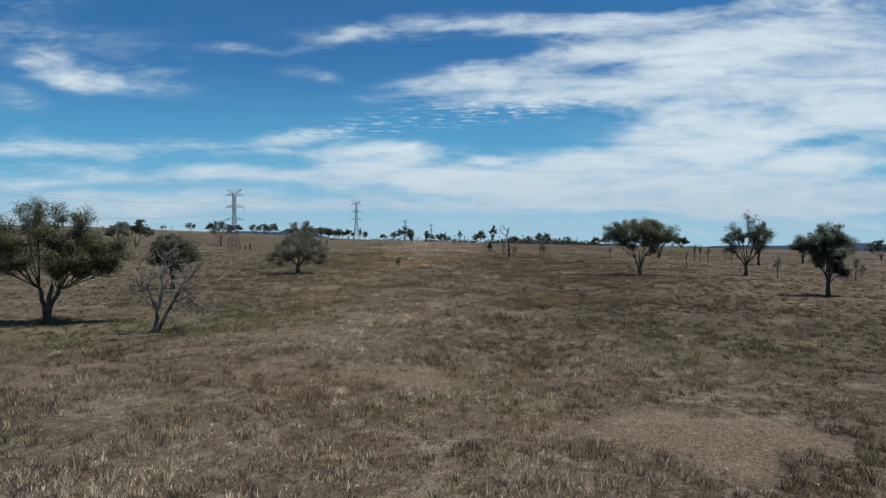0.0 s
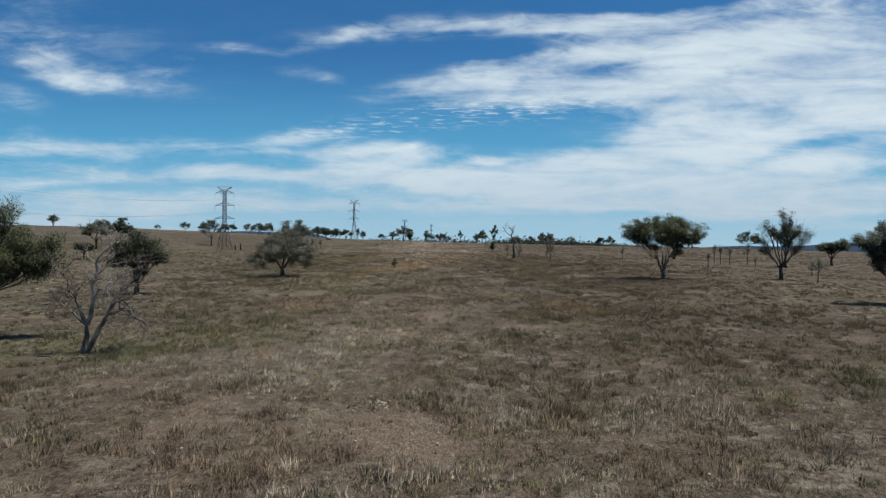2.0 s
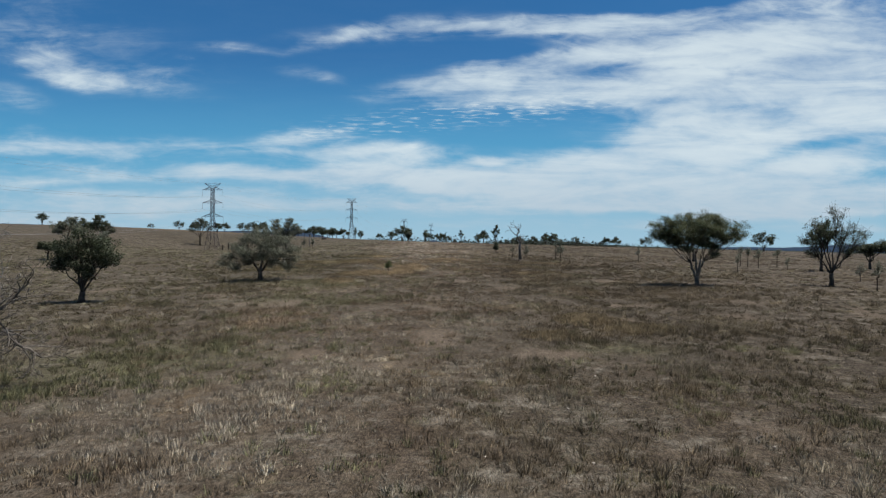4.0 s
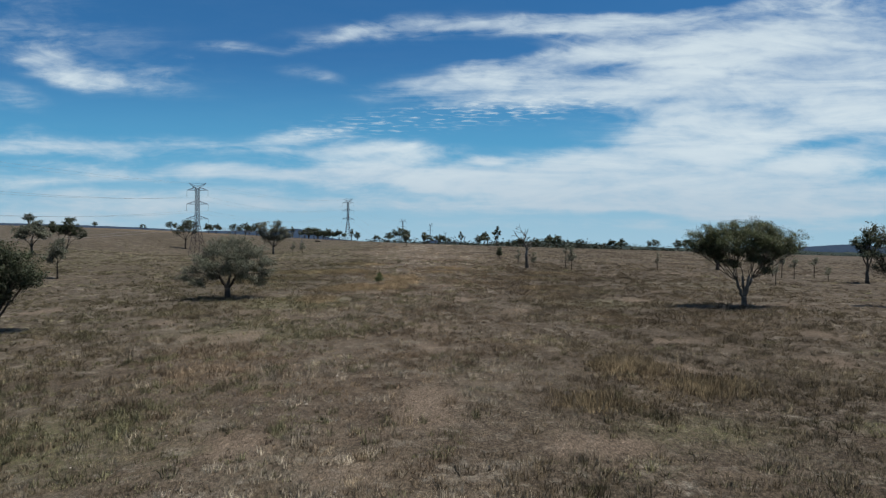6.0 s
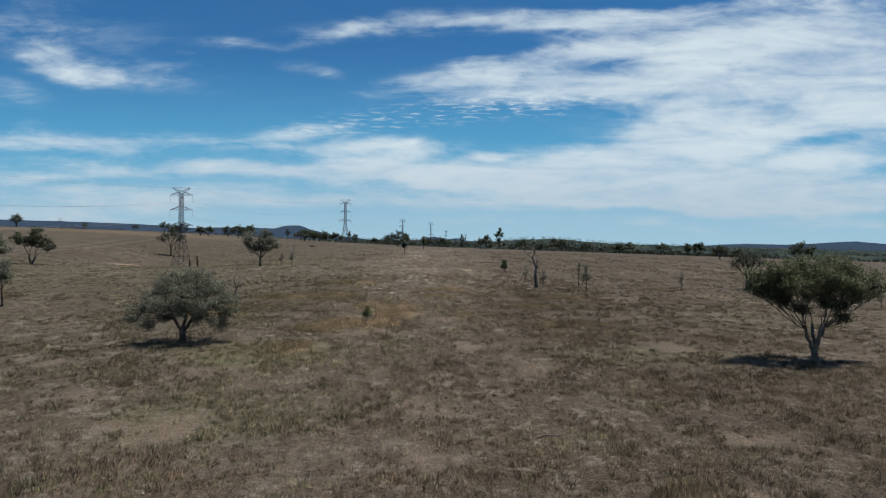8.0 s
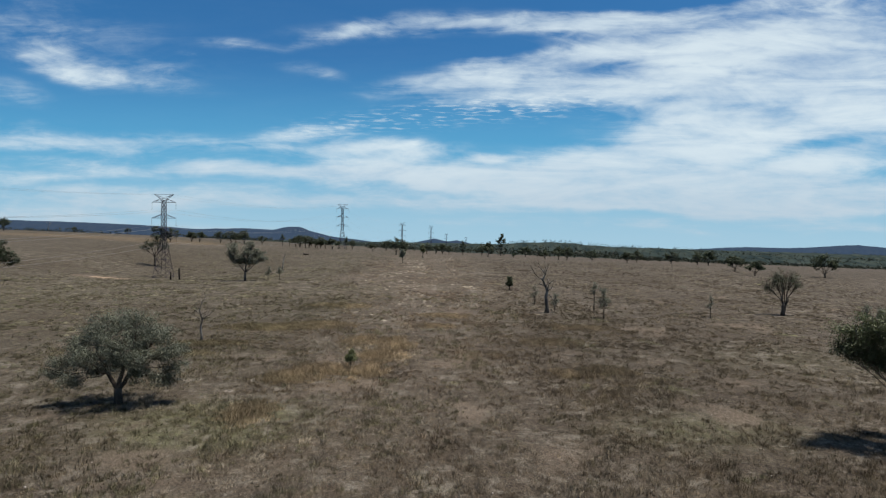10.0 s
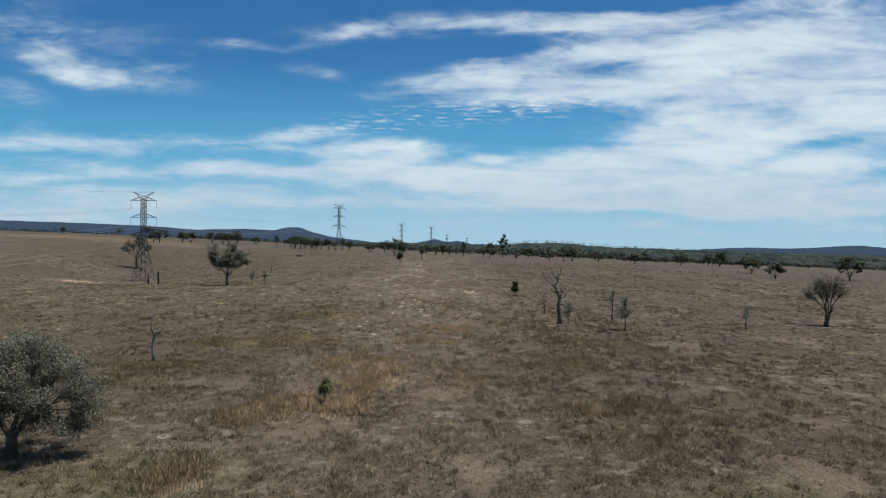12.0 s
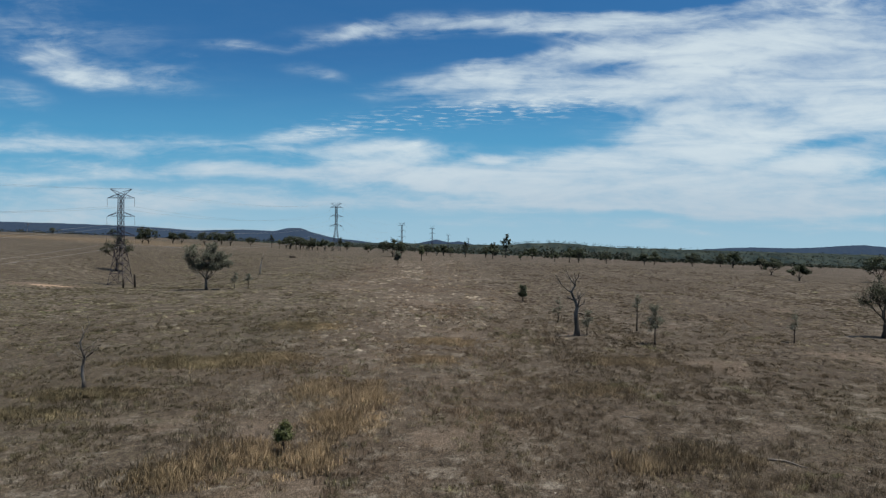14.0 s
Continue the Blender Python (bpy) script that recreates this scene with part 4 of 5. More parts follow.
tree(101.2, 168.6, "spreading dark gum tree beside thin saplings",
     [(0, 0, 5.8, 2.2, 1.3), (-2.6, 0, 5.0, 1.7, 1.1), (2.6, 0.2, 6.0, 1.9, 1.3), (0.5, 0.5, 4.2, 1.6, 0.9), (3.8, 0, 5.2, 1.2, 0.9)],
     fork=1.8, trunk=0.32, leaves=6000, leaf=0.28, foliage=DARK_LEAF, seed=18, bark=DARK_BARK)
tree(-56.5, 243.5, "gum tree with pale limbs and clumped crown",
     [(-2.6, 0, 8.0, 1.9, 1.5), (0.6, 0, 7.6, 1.8, 1.4), (3.0, 0.2, 7.2, 1.9, 1.6), (4.6, 0, 6.0, 1.3, 1.0), (-3.9, 0, 6.6, 1.2, 1.0), (1.0, 0.8, 9.2, 1.3, 0.9), (-0.8, -0.6, 6.0, 1.3, 0.9), (-2.4, 0.3, 5.0, 1.4, 0.9), (2.2, -0.3, 5.2, 1.5, 1.0), (0.2, 0.8, 5.0, 1.4, 0.9)],
     fork=2.6, trunk=0.34, leaves=19000, leaf=0.21, foliage=GREY_LEAF, seed=20, size=(1.18, 1.2), bark=BARK, lift=0.5, twigs=1)
tree(-113.5, 308, "thin half-bare tree beside the tower",
     [(-1.8, 0, 8.0, 1.9, 1.4), (1.5, 0.2, 8.6, 1.9, 1.5), (0, 0.4, 10.4, 1.6, 1.2), (3.2, 0, 7.2, 1.4, 1.0), (-3.2, 0, 6.6, 1.3, 0.9)],
     fork=3.6, trunk=0.32, leaves=5200, leaf=0.24, foliage=DARK_LEAF, seed=21, size=(1.45, 1.15), bark=DARK_BARK, twigs=4, subs=15)
tree(-113, 222, "dark green gum tree with a wide rounded crown",
     [(0, 0, 5.8, 2.4, 1.9), (2.6, 0.2, 5.4, 2.0, 1.6), (-2.6, 0, 5.8, 2.0, 1.7), (0.8, 0.5, 7.4, 1.6, 1.1), (3.9, 0, 4.2, 1.3, 1.1)],
     fork=1.7, trunk=0.36, stems=2, leaves=11000, leaf=0.27, foliage=DARK_LEAF, seed=22, size=(1.25, 1.27), bark=BARK)
tree(-108, 200, "pale grey-green tree with a domed crown",
     [(0, 0, 5.6, 2.4, 1.8), (2.5, 0.2, 4.8, 1.8, 1.4), (-2.6, 0, 5.0, 2.0, 1.5), (0.6, 0.4, 6.9, 1.6, 0.9)],
     fork=1.9, trunk=0.32, leaves=9000, leaf=0.27, foliage=GREY_LEAF, seed=23, size=(1.2, 1.2), bark=DARK_BARK)
tree(-91.9, 166.6, "small dark tree with a low spreading crown",
     [(0, 0, 3.6, 1.7, 1.0), (1.5, 0, 3.2, 1.3, 0.8), (-1.6, 0.2, 3.3, 1.4, 0.8)],
     fork=1.4, trunk=0.24, leaves=4500, leaf=0.26, foliage=DARK_LEAF, seed=24, bark=DARK_BARK)
tree(69.0, 191.6, "nearly leafless tree with many upright grey-brown branches",
     [(-0.3, 0, 7.8, 1.5, 1.5), (1.6, 0.1, 7.2, 1.4, 1.5), (-1.8, 0, 7.0, 1.4, 1.4), (0.4, 0.5, 5.8, 1.2, 1.0), (2.8, 0, 6.2, 1.1, 1.1), (-2.9, 0.3, 5.8, 1.1, 1.0)],
     fork=2.4, trunk=0.42, stems=2, leaves=4200, leaf=0.17, foliage=DARK_LEAF, seed=25, size=(1.1, 1.05), bark=DARK_BARK, subs=16, twigs=5)
tree(-75.0, 159, "slender young gum with a loose crown on a straight stem",
     [(0, 0, 4.9, 1.2, 1.2), (0.8, 0, 4.2, 0.9, 0.8), (-1.0, 0.2, 3.9, 0.9, 0.8), (0.2, 0.2, 6.0, 0.8, 0.7), (-1.3, 0, 3.1, 0.6, 0.5)],
     fork=2.2, trunk=0.15, leaves=4200, leaf=0.2, foliage=GREY_LEAF, seed=26, size=(1.25, 1.25), bark=DARK_BARK, clump=0.3)

# bare and dead trees
def dead_tree(x, y, label, limbs, seed):
    """limbs: (radius, points) of each main limb, twigs growing from its outer half."""
    rng = np.random.default_rng(seed)
    root = thing("dead_tree", x, y, label, "dead tree", sink=0.08)
    for k, (radius, points) in enumerate(limbs):
        soup = Soup()
        line = [np.array(points[0], float)]
        for a, b in zip(points, points[1:]):
            a, b = np.array(a, float), np.array(b, float)
            way = np.linalg.norm(b - a)
            for f in (0.34, 0.67, 1.0):
                line.append(a + (b - a) * f + rng.normal(0, 0.05 * way if f < 1 else 0.02, 3))
        n = len(line) - 1
        size = [radius * (1.3 if i == 0 and k == 0 else 1 - 0.78 * i / n) for i in range(n + 1)]
        soup.tube(line, size, 9)
        if k:
            for c in range(13):
                at = int(rng.integers(n // 3, n + 1))
                way = (line[at] - line[at - 1]) / np.linalg.norm(line[at] - line[at - 1]) + rng.normal(0, 0.75, 3)
                grow(soup, line[at], way, rng.uniform(0.55, 1.2), max(0.04, size[at] * 0.5), 3, rng, 0.6, 0.06, 0.014)
        part("limb" if k else "trunk", soup.mesh("limb" if k else "trunk", DEAD_WOOD if k in (3, 4) else OLD_WOOD), root)
    return root


dead_tree(-30.1, 63.1, "leafless silver-grey dead tree with twisted spreading limbs",
          [(0.34, ((0, 0, 0), (0.15, 0, 1.4), (0.1, 0, 2.7))),
           (0.17, ((0.1, 0, 2.6), (-0.7, 0.2, 4.2), (-1.7, 0.4, 5.4), (-1.9, 0.5, 7.2))),
           (0.12, ((0.05, 0, 2.5), (-0.9, -0.3, 3.6), (-2.0, -0.5, 4.2), (-3.4, -0.6, 4.3))),
           (0.21, ((0.15, 0, 2.5), (0.6, 0.1, 4.3), (0.75, 0.3, 6.6), (1.0, 0.2, 8.2), (2.5, 0, 9.4))),
           (0.12, ((0.6, 0.1, 4.4), (1.4, -0.4, 5.5), (2.8, -0.8, 6.0))),
           (0.22, ((0.15, 0.1, 0.2), (1.0, 0.3, 2.2), (1.7, 0.4, 3.3), (3.0, 0.6, 3.9), (4.2, 0.6, 2.9), (5.2, 0.8, 2.2))),
           (0.13, ((1.6, 0.4, 3.2), (2.6, 0, 4.4), (3.4, -0.4, 4.6), (4.7, -0.8, 3.4))),
           (0.13, ((1.5, 0.4, 3.0), (2.3, 0.9, 5.0), (3.6, 1.3, 6.3), (4.3, 1.4, 7.3)))], 31)


def broken_snag(x, y, label, height, radius, lean, seed, arms, twigs, group="", bark=None, crook=0.0):
    """A dead stem that has lost its top, with some side branches."""
    rng = np.random.default_rng(seed)
    root = thing("dead_tree", x, y, label, "dead tree", group, sink=0.08)
    stem = Soup()
    n = 8
    pts = [(lean * (k / n) ** 2 * height + rng.normal(0, 0.03) * height * 0.15, rng.normal(0, 0.02), height * k / n) for k in range(n + 1)]
    pts = [(a + crook * math.sin(1.9 * k) * k / n, b, c) for k, (a, b, c) in enumerate(pts)]
    pts[0] = (0, 0, 0)
    stem.tube(pts, [radius * (1.25 if k == 0 else 1 - 0.8 * k / n) for k in range(n + 1)], 7)
    part("trunk", stem.mesh("trunk", bark or DEAD_WOOD), root)
    for k in range(arms):
        limb = Soup()
        s = rng.uniform(0.4, 0.95)
        p = np.array(pts[int(s * n)])
        a = rng.uniform(0, 2 * math.pi)
        grow(limb, p, (math.cos(a), 0.6 * math.sin(a), rng.uniform(0.2, 1.0)), height * rng.uniform(0.10, 0.2), radius * 0.28, twigs, rng, 0.5, 0.1)
        part("limb", limb.mesh("limb", bark or DEAD_WOOD), root)
    return root


broken_snag(21.0, 188.5, "tall grey dead gum trunk with a crooked broken top", 8.8, 0.44, -0.11, 36, 11, 2, bark=OLD_WOOD, crook=0.55)
broken_snag(-34.7, 158.2, "thin grey dead sapling with a forked bare top", 6.4, 0.19, -0.04, 33, 9, 2, bark=OLD_WOOD, crook=0.3)
broken_snag(-59.7, 295.8, "leaning bare dead stem on the slope", 6.6, 0.24, 0.18, 34, 3, 1)
broken_snag(-325, 566, "bare dead tree standing on the ridge", 9, 0.25, 0.05, 35, 8, 2)

SAPLING = "thin young gum sapling with sparse grey-green leaves"


def sapling(x, y, height, seed, leaves=900, width=0.75, foliage=None, label=SAPLING, base=0.35):
    lobes = [(0.05, 0, height * 0.84, width * 0.75, height * 0.15), (0.35 * width, 0.1, height * (base + 0.27), width * 0.8, height * 0.14),
             (-0.4 * width, 0, height * (base + 0.14), width * 0.8, height * 0.13)]
    return tree(x, y, label, lobes, fork=height * base, trunk=0.035 + 0.011 * height, leaves=int(leaves * 1.1), leaf=0.13, foliage=foliage or GREY_LEAF, seed=seed,
                bark=DARK_BARK, subs=7, clump=0.22, name="sapling", category="sapling", group="young gum saplings")


sapling(30.8, 183.2, 6.1, 41, 2600, 1.5, label="young gum sapling with a full grey-green crown")
sapling(31.5, 193.4, 6.4, 42, 700, 0.7, base=0.5)
sapling(20.3, 199.8, 4.6, 43, 650, 0.9)
sapling(22.6, 189.0, 4.2, 44, 1100, 0.9, label="green regrowth sapling beside a dead trunk")
sapling(52.1, 186.2, 4.8, 45, 600, 0.7)
sapling(72.6, 172.8, 5.4, 46, 700, 0.9, base=0.5)
sapling(72.8, 169.6, 5.4, 47, 900, 0.9, base=0.5)
sapling(74.2, 167.5, 5.0, 48, 900, 1.0, base=0.45)
sapling(80.2, 170.4, 5.2, 49, 900, 1.0, base=0.45)
sapling(78.8, 163.5, 3.4, 50, 500, 0.7)
sapling(74.7, 133.8, 3.6, 51, 500, 0.8)
sapling(64.5, 115.5, 4.6, 52, 900, 0.9, base=0.45)
sapling(78.9, 114.5, 5.2, 53, 800, 0.7, base=0.5)
sapling(85.1, 121.7, 3.6, 54, 900, 0.9)
sapling(62.0, 152.5, 4.6, 55, 500, 0.7, base=0.45)
sapling(-50.6, 246.0, 4.2, 56, 1000, 1.0)
sapling(-47.8, 248.0, 4.1, 57, 1200, 1.1)
tree(18.0, 228.3, "small dark cone-shaped native pine on a bare stem", [(0, 0, 2.0, 1.15, 0.8), (0, 0, 3.0, 0.75, 0.7), (0, 0.1, 1.5, 1.0, 0.5)],
     fork=1.0, trunk=0.11, leaves=4200, leaf=0.2, foliage=DARK_LEAF, seed=58, bark=DARK_BARK, clump=0.2, name="pine_shrub", category="shrub")
tree(-10.3, 141.7, "small bright green bushy shrub on a thin stem", [(0, 0, 1.75, 0.62, 0.52), (0.12, 0, 2.25, 0.45, 0.36), (-0.2, 0.1, 1.45, 0.45, 0.35), (0.25, -0.1, 1.5, 0.42, 0.35)],
     fork=0.8, trunk=0.06, leaves=3800, leaf=0.13, foliage=FRESH_LEAF, seed=59, bark=DARK_BARK, clump=0.14, name="shrub", category="shrub")
tree(-16.8, 326.8, "young round-topped gum on a thin trunk", [(0, 0, 4.2, 1.5, 1.2), (0.3, 0, 5.2, 1.1, 0.8), (-0.5, 0.2, 3.4, 1.1, 0.8)],
     fork=1.6, trunk=0.13, leaves=2200, leaf=0.28, foliage=GREY_LEAF, seed=60, bark=DARK_BARK, clump=0.3)

# ---------------------------------------------------------------- far trees, a few kinds repeated
FAR = [
    tree(-26.4, 414, "distant gum tree with a broad clumped crown",
         [(0, 0, 8.6, 2.8, 1.8), (-3.6, 0.6, 7.0, 2.4, 1.7), (3.4, -0.5, 7.4, 2.6, 1.7), (5.2, 0.4, 5.2, 1.9, 1.3), (-1.2, 2.4, 6.0, 2.3, 1.5), (0.8, -2.6, 6.2, 2.3, 1.5), (-4.6, -0.6, 4.8, 1.6, 1.1)],
         fork=1.3, trunk=0.36, leaves=2100, leaf=0.54, foliage=DARK_LEAF, seed=71, bark=DARK_BARK, subs=8, group="distant trees"),
    tree(43.6, 520, "distant tall gum tree with stacked clumps of leaves",
         [(0, 0, 14, 2.0, 1.7), (-2.4, 0, 11.0, 2.0, 1.6), (2.6, 0.2, 11.6, 2.0, 1.6), (0.4, 0.3, 8.4, 2.0, 1.5), (1.0, 0, 16.0, 1.4, 1.1)],
         fork=3.6, trunk=0.4, leaves=2100, leaf=0.54, foliage=DARK_LEAF, seed=72, bark=DARK_BARK, subs=8, group="distant trees"),
    tree(60, 505, "distant dense dark round tree",
         [(0, 0, 5.0, 2.5, 1.6), (3.2, 0, 4.4, 2.1, 1.3), (-3.2, 0.3, 4.6, 2.1, 1.3), (0.9, 0.4, 6.6, 2.0, 1.0), (-1.6, -0.4, 6.3, 1.7, 0.9)],
         fork=0.9, trunk=0.34, leaves=2100, leaf=0.54, foliage=DARK_LEAF, seed=73, bark=DARK_BARK, subs=8, group="distant trees"),
    tree(-10, 380, "distant slender open tree",
         [(0, 0, 6.4, 1.1, 1.4), (0.8, 0, 5.0, 0.9, 0.9), (-0.8, 0.2, 4.6, 0.9, 0.9)],
         fork=2.6, trunk=0.18, leaves=700, leaf=0.4, foliage=GUM_LEAF, seed=74, bark=DARK_BARK, subs=7, twigs=1, group="distant trees"),
]
# kind, x, y, size
SPOTS = [
    (0, -285.4, 536.0, 0.53), (2, -166.2, 430.0, 0.78), (0, -162.8, 430.0, 0.89), (2, -158.4, 450.0, 0.91),
    (2, -155.3, 455.0, 0.86), (0, -143.9, 460.0, 0.82), (0, -133.6, 450.0, 0.86), (0, -137.4, 470.0, 0.74),
    (0, -131.8, 470.0, 0.96), (0, -124.7, 486.1, 0.66), (1, -108.1, 476.8, 0.51), (3, -102.6, 473.7, 0.82),
    (0, -95.0, 470.0, 0.84), (2, -91.1, 470.0, 1.03), (2, -97.3, 515.3, 0.8), (0, -83.1, 470.0, 0.71),
    (2, -73.3, 470.0, 0.98), (1, -66.8, 487.1, 0.56), (0, -64.4, 499.3, 0.75), (3, -72.9, 492.4, 0.81),
    (2, -46.4, 470.0, 0.65), (0, -40.4, 500.8, 0.83), (0, -21.8, 407.6, 0.85), (3, -9.7, 374.6, 0.82),
]
SPOTS_MORE = [
    (0, -10.4, 470.0, 0.69), (2, -4.4, 470.0, 0.8), (2, 0.1, 480.0, 0.91), (0, 4.4, 480.0, 0.55),
    (1, 13.7, 470.0, 0.6), (0, 25.6, 460.0, 0.74), (2, 28.1, 440.0, 1.19), (2, 42.6, 430.0, 0.43),
    (2, 59.8, 420.0, 0.71), (2, 67.6, 420.0, 1.05), (0, 72.5, 420.0, 0.86), (0, 87.2, 420.0, 0.63),
    (2, 107.5, 420.0, 0.82), (2, 116.4, 430.0, 0.92), (0, 133.1, 420.0, 0.76), (2, 154.8, 420.0, 1.14),
    (0, 152.7, 430.0, 0.79), (2, 154.9, 391.4, 0.81), (0, 146.4, 300.0, 0.91), (0, -328.6, 520.0, 1.07),
    (0, -288.2, 620.0, 0.63), (0, -251.3, 600.0, 0.93), (2, -357.9, 540.0, 0.13), (0, 126.6, 330.0, 0.71),
]
SPOTS_EARLY = [
    (0, -90.0, 476, 0.86), (2, -86.5, 479, 0.92), (0, -82.0, 474, 0.8), (2, -79.5, 478, 0.8), (0, -97.0, 480, 0.85), (2, -101.0, 484, 0.9),
    (2, 119.7, 300.0, 0.76), (0, 138.9, 190.0, 0.71),
]
rng_far = np.random.default_rng(5)
for kind, x, y, size in SPOTS + SPOTS_MORE + SPOTS_EARLY:
    m = Matrix.LocRotScale((x, y, gz(x, y) - 0.1), Euler((0, 0, rng_far.uniform(0, 6.28))), Vector((size, size, size * rng_far.uniform(0.96, 1.04))))
    copy_thing(FAR[kind], m)

# woodland of the plain beyond the crest
rng = np.random.default_rng(6)
spots = []
while len(spots) < 4600:
    y = 560 + 2600 * rng.random() ** 1.5
    x = rng.uniform(-0.75, 0.95) * y
    n = noise.noise((x * 0.006, y * 0.004, 2.0))
    if x < -0.12 * y and y < 1000:
        continue
    if n > -0.12 + 0.25 * rng.random():
        spots.append((x, y))
feet = [gz(x, y) for x, y in spots]
for slope, count, x0, x1, y0, y1 in (("backdrop_wooded_hill", 1500, -60, 1250, 1370, 1640), ("backdrop_plain", 1600, -1100, 2300, 1850, 2330)):
    for k in range(count):
        x, y = rng.uniform(x0, x1), rng.uniform(y0, y1)
        foot = SLOPES[slope].ray_cast(Vector((x, y, 300)), Vector((0, 0, -1)))[0]
        if foot:
            spots.append((x, y))
            feet.append(foot.z)
spots, feet = np.array(spots), np.array(feet)
tall = rng.uniform(3.5, 9.5, len(spots)) * np.where((spots[:, 0] > 0.26 * spots[:, 1]) & (spots[:, 1] < 1300), 0.5, 1.0)
each = 13
idx = np.repeat(np.arange(len(spots)), each)
ball = rng.normal(0, 1, (len(idx), 3))
centres = np.stack([spots[idx, 0] + ball[:, 0] * tall[idx] * 0.28, spots[idx, 1] + ball[:, 1] * tall[idx] * 0.28,
                    feet[idx] + tall[idx] * (0.62 + 0.18 * ball[:, 2])], 1)
woods = new("woodland", leaves_mesh("woodland", centres, 1.8, WOODS, rng, 0.0))
tagged(woods, "grey-green open woodland covering the plain beyond the crest", "woodland", kind="stuff")

# ---------------------------------------------------------------- posts, logs, stones
def post(x, y, height, radius, lean, label):
    root = thing("timber_post", x, y, label, "post", "old posts near the tower", sink=0.15)
    s = Soup()
    s.tube([(0, 0, 0), (lean * 0.5, 0.02, height * 0.5), (lean, 0, height * 0.96), (lean, 0, height)], [radius * 1.08, radius, radius * 0.92, radius * 0.6], 9)
    part("shaft", s.mesh("shaft", CHAR), root)


post(-85.2, 259.5, 2.9, 0.24, 0.05, "short dark charred timber post in the grass")
post(-84.6, 264.5, 3.9, 0.26, -0.12, "tall dark charred timber post in the grass")


def fallen_log(x, y, length, radius, turn, seed, label="grey fallen branch lying in dry grass", wood=None):
    r = np.random.default_rng(seed)
    root = thing("fallen_branch", x, y, label, "fallen branch", turn=turn, sink=-radius * 0.6)
    s = Soup()
    pts = [(length * (k / 5 - 0.5), 0.12 * length * math.sin(k * 0.9) + r.normal(0, 0.03), r.normal(0, 0.03) + 0.0) for k in range(6)]
    s.tube(pts, [radius * (1 - 0.13 * k) for k in range(6)], 7)
    grow(s, pts[3], (0.8, 0.9, 0.3), length * 0.22, radius * 0.4, 1, r, 0.5, 0.0)
    part("stem", s.mesh("stem", wood or DEAD_WOOD), root)


for row in ((7.9, 97.5, 2.6, 0.07, 20, 81), (10.5, 131.0, 1.8, 0.06, 70, 82), (-19.0, 133.5, 1.6, 0.06, 10, 83), (17.5, 150.5, 2.0, 0.09, -25, 84),
            (25.5, 141, 2.4, 0.10, -35, 85), (14.5, 53.5, 1.6, 0.05, 50, 86), (-28.2, 60.4, 2.6, 0.09, 15, 87), (-32.2, 61.5, 2.2, 0.07, -20, 88),
            (19.5, 187.8, 2.6, 0.12, 5, 89), (-15.6, 129.2, 2.4, 0.06, 28, 91), (14.0, 130.2, 1.8, 0.06, -12, 92)):
    fallen_log(*row, wood=OLD_WOOD)


fallen_log(-67.0, 367, 2.6, 0.55, 12, 90, "dark fallen tree trunk lying on the slope", CHAR)


def stone_mesh(seed):
    r = np.random.default_rng(seed)
    bm = bmesh.new()
    bmesh.ops.create_icosphere(bm, subdivisions=1, radius=1.0)
    for v in bm.verts:
        v.co *= r.uniform(0.75, 1.2)
        v.co.z *= 0.55
    me = bpy.data.meshes.new("stone")
    bm.to_mesh(me)
    bm.free()
    me.materials.append(STONE)
    return me


ROCKS = [stone_mesh(90 + k) for k in range(5)]


def stone(x, y, size, r):
    ob = new("stone", ROCKS[r.integers(0, 5)])
    ob.matrix_world = Matrix.LocRotScale((x, y, gz(x, y) + size * 0.15), Euler((r.uniform(-0.3, 0.3), r.uniform(-0.3, 0.3), r.uniform(0, 6))), Vector((size, size * r.uniform(0.6, 1.0), size)))
    tagged(ob, "pale weathered field stone lying among dry grass", "stone", "scattered field stones")


r = np.random.default_rng(7)
for k in range(34):
    stone(-3.5 + r.normal(0, 0.7), 45.7 + r.normal(0, 0.7), r.uniform(0.04, 0.10), r)
for k in range(210):
    stone(r.uniform(-34, 34), 18 + 150 * r.random() ** 1.2, r.uniform(0.04, 0.11), r)



def burrow(x, y, size):
    """The mouth of a burrow: a flat dark disc, for the hole's shade, in a low ring of pale dug-out soil."""
    r = np.random.default_rng(95)
    root = thing("burrow", x, y, "small dark burrow mouth ringed by pale dug-out soil", "burrow", sink=-0.05)
    rings = [(1.5, -0.03), (1.1, 0.08), (0.85, 0.11), (0.66, 0.09), (0.60, -0.02)]
    verts = [(size * q * math.cos(a) * r.uniform(0.9, 1.1), size * q * math.sin(a) * r.uniform(0.9, 1.1), size * z) for q, z in rings for a in np.linspace(0, 2 * math.pi, 14, endpoint=False)]
    faces = [(14 * j + k, 14 * j + (k + 1) % 14, 14 * j + 14 + (k + 1) % 14, 14 * j + 14 + k) for j in range(4) for k in range(14)]
    part("rim", mesh_of("rim", verts, faces, DUG_SOIL, True), root, "pale dug-out soil")
    hole_shade = [(size * 0.66 * math.cos(a), size * 0.66 * math.sin(a), size * 0.07) for a in np.linspace(0, 2 * math.pi, 14, endpoint=False)]
    part("hole_shade", mesh_of("hole_shade", hole_shade, [tuple(range(14))], CHAR), root, "flat dark disc for the shade in the hole")


burrow(-21.6, 132.8, 0.34)

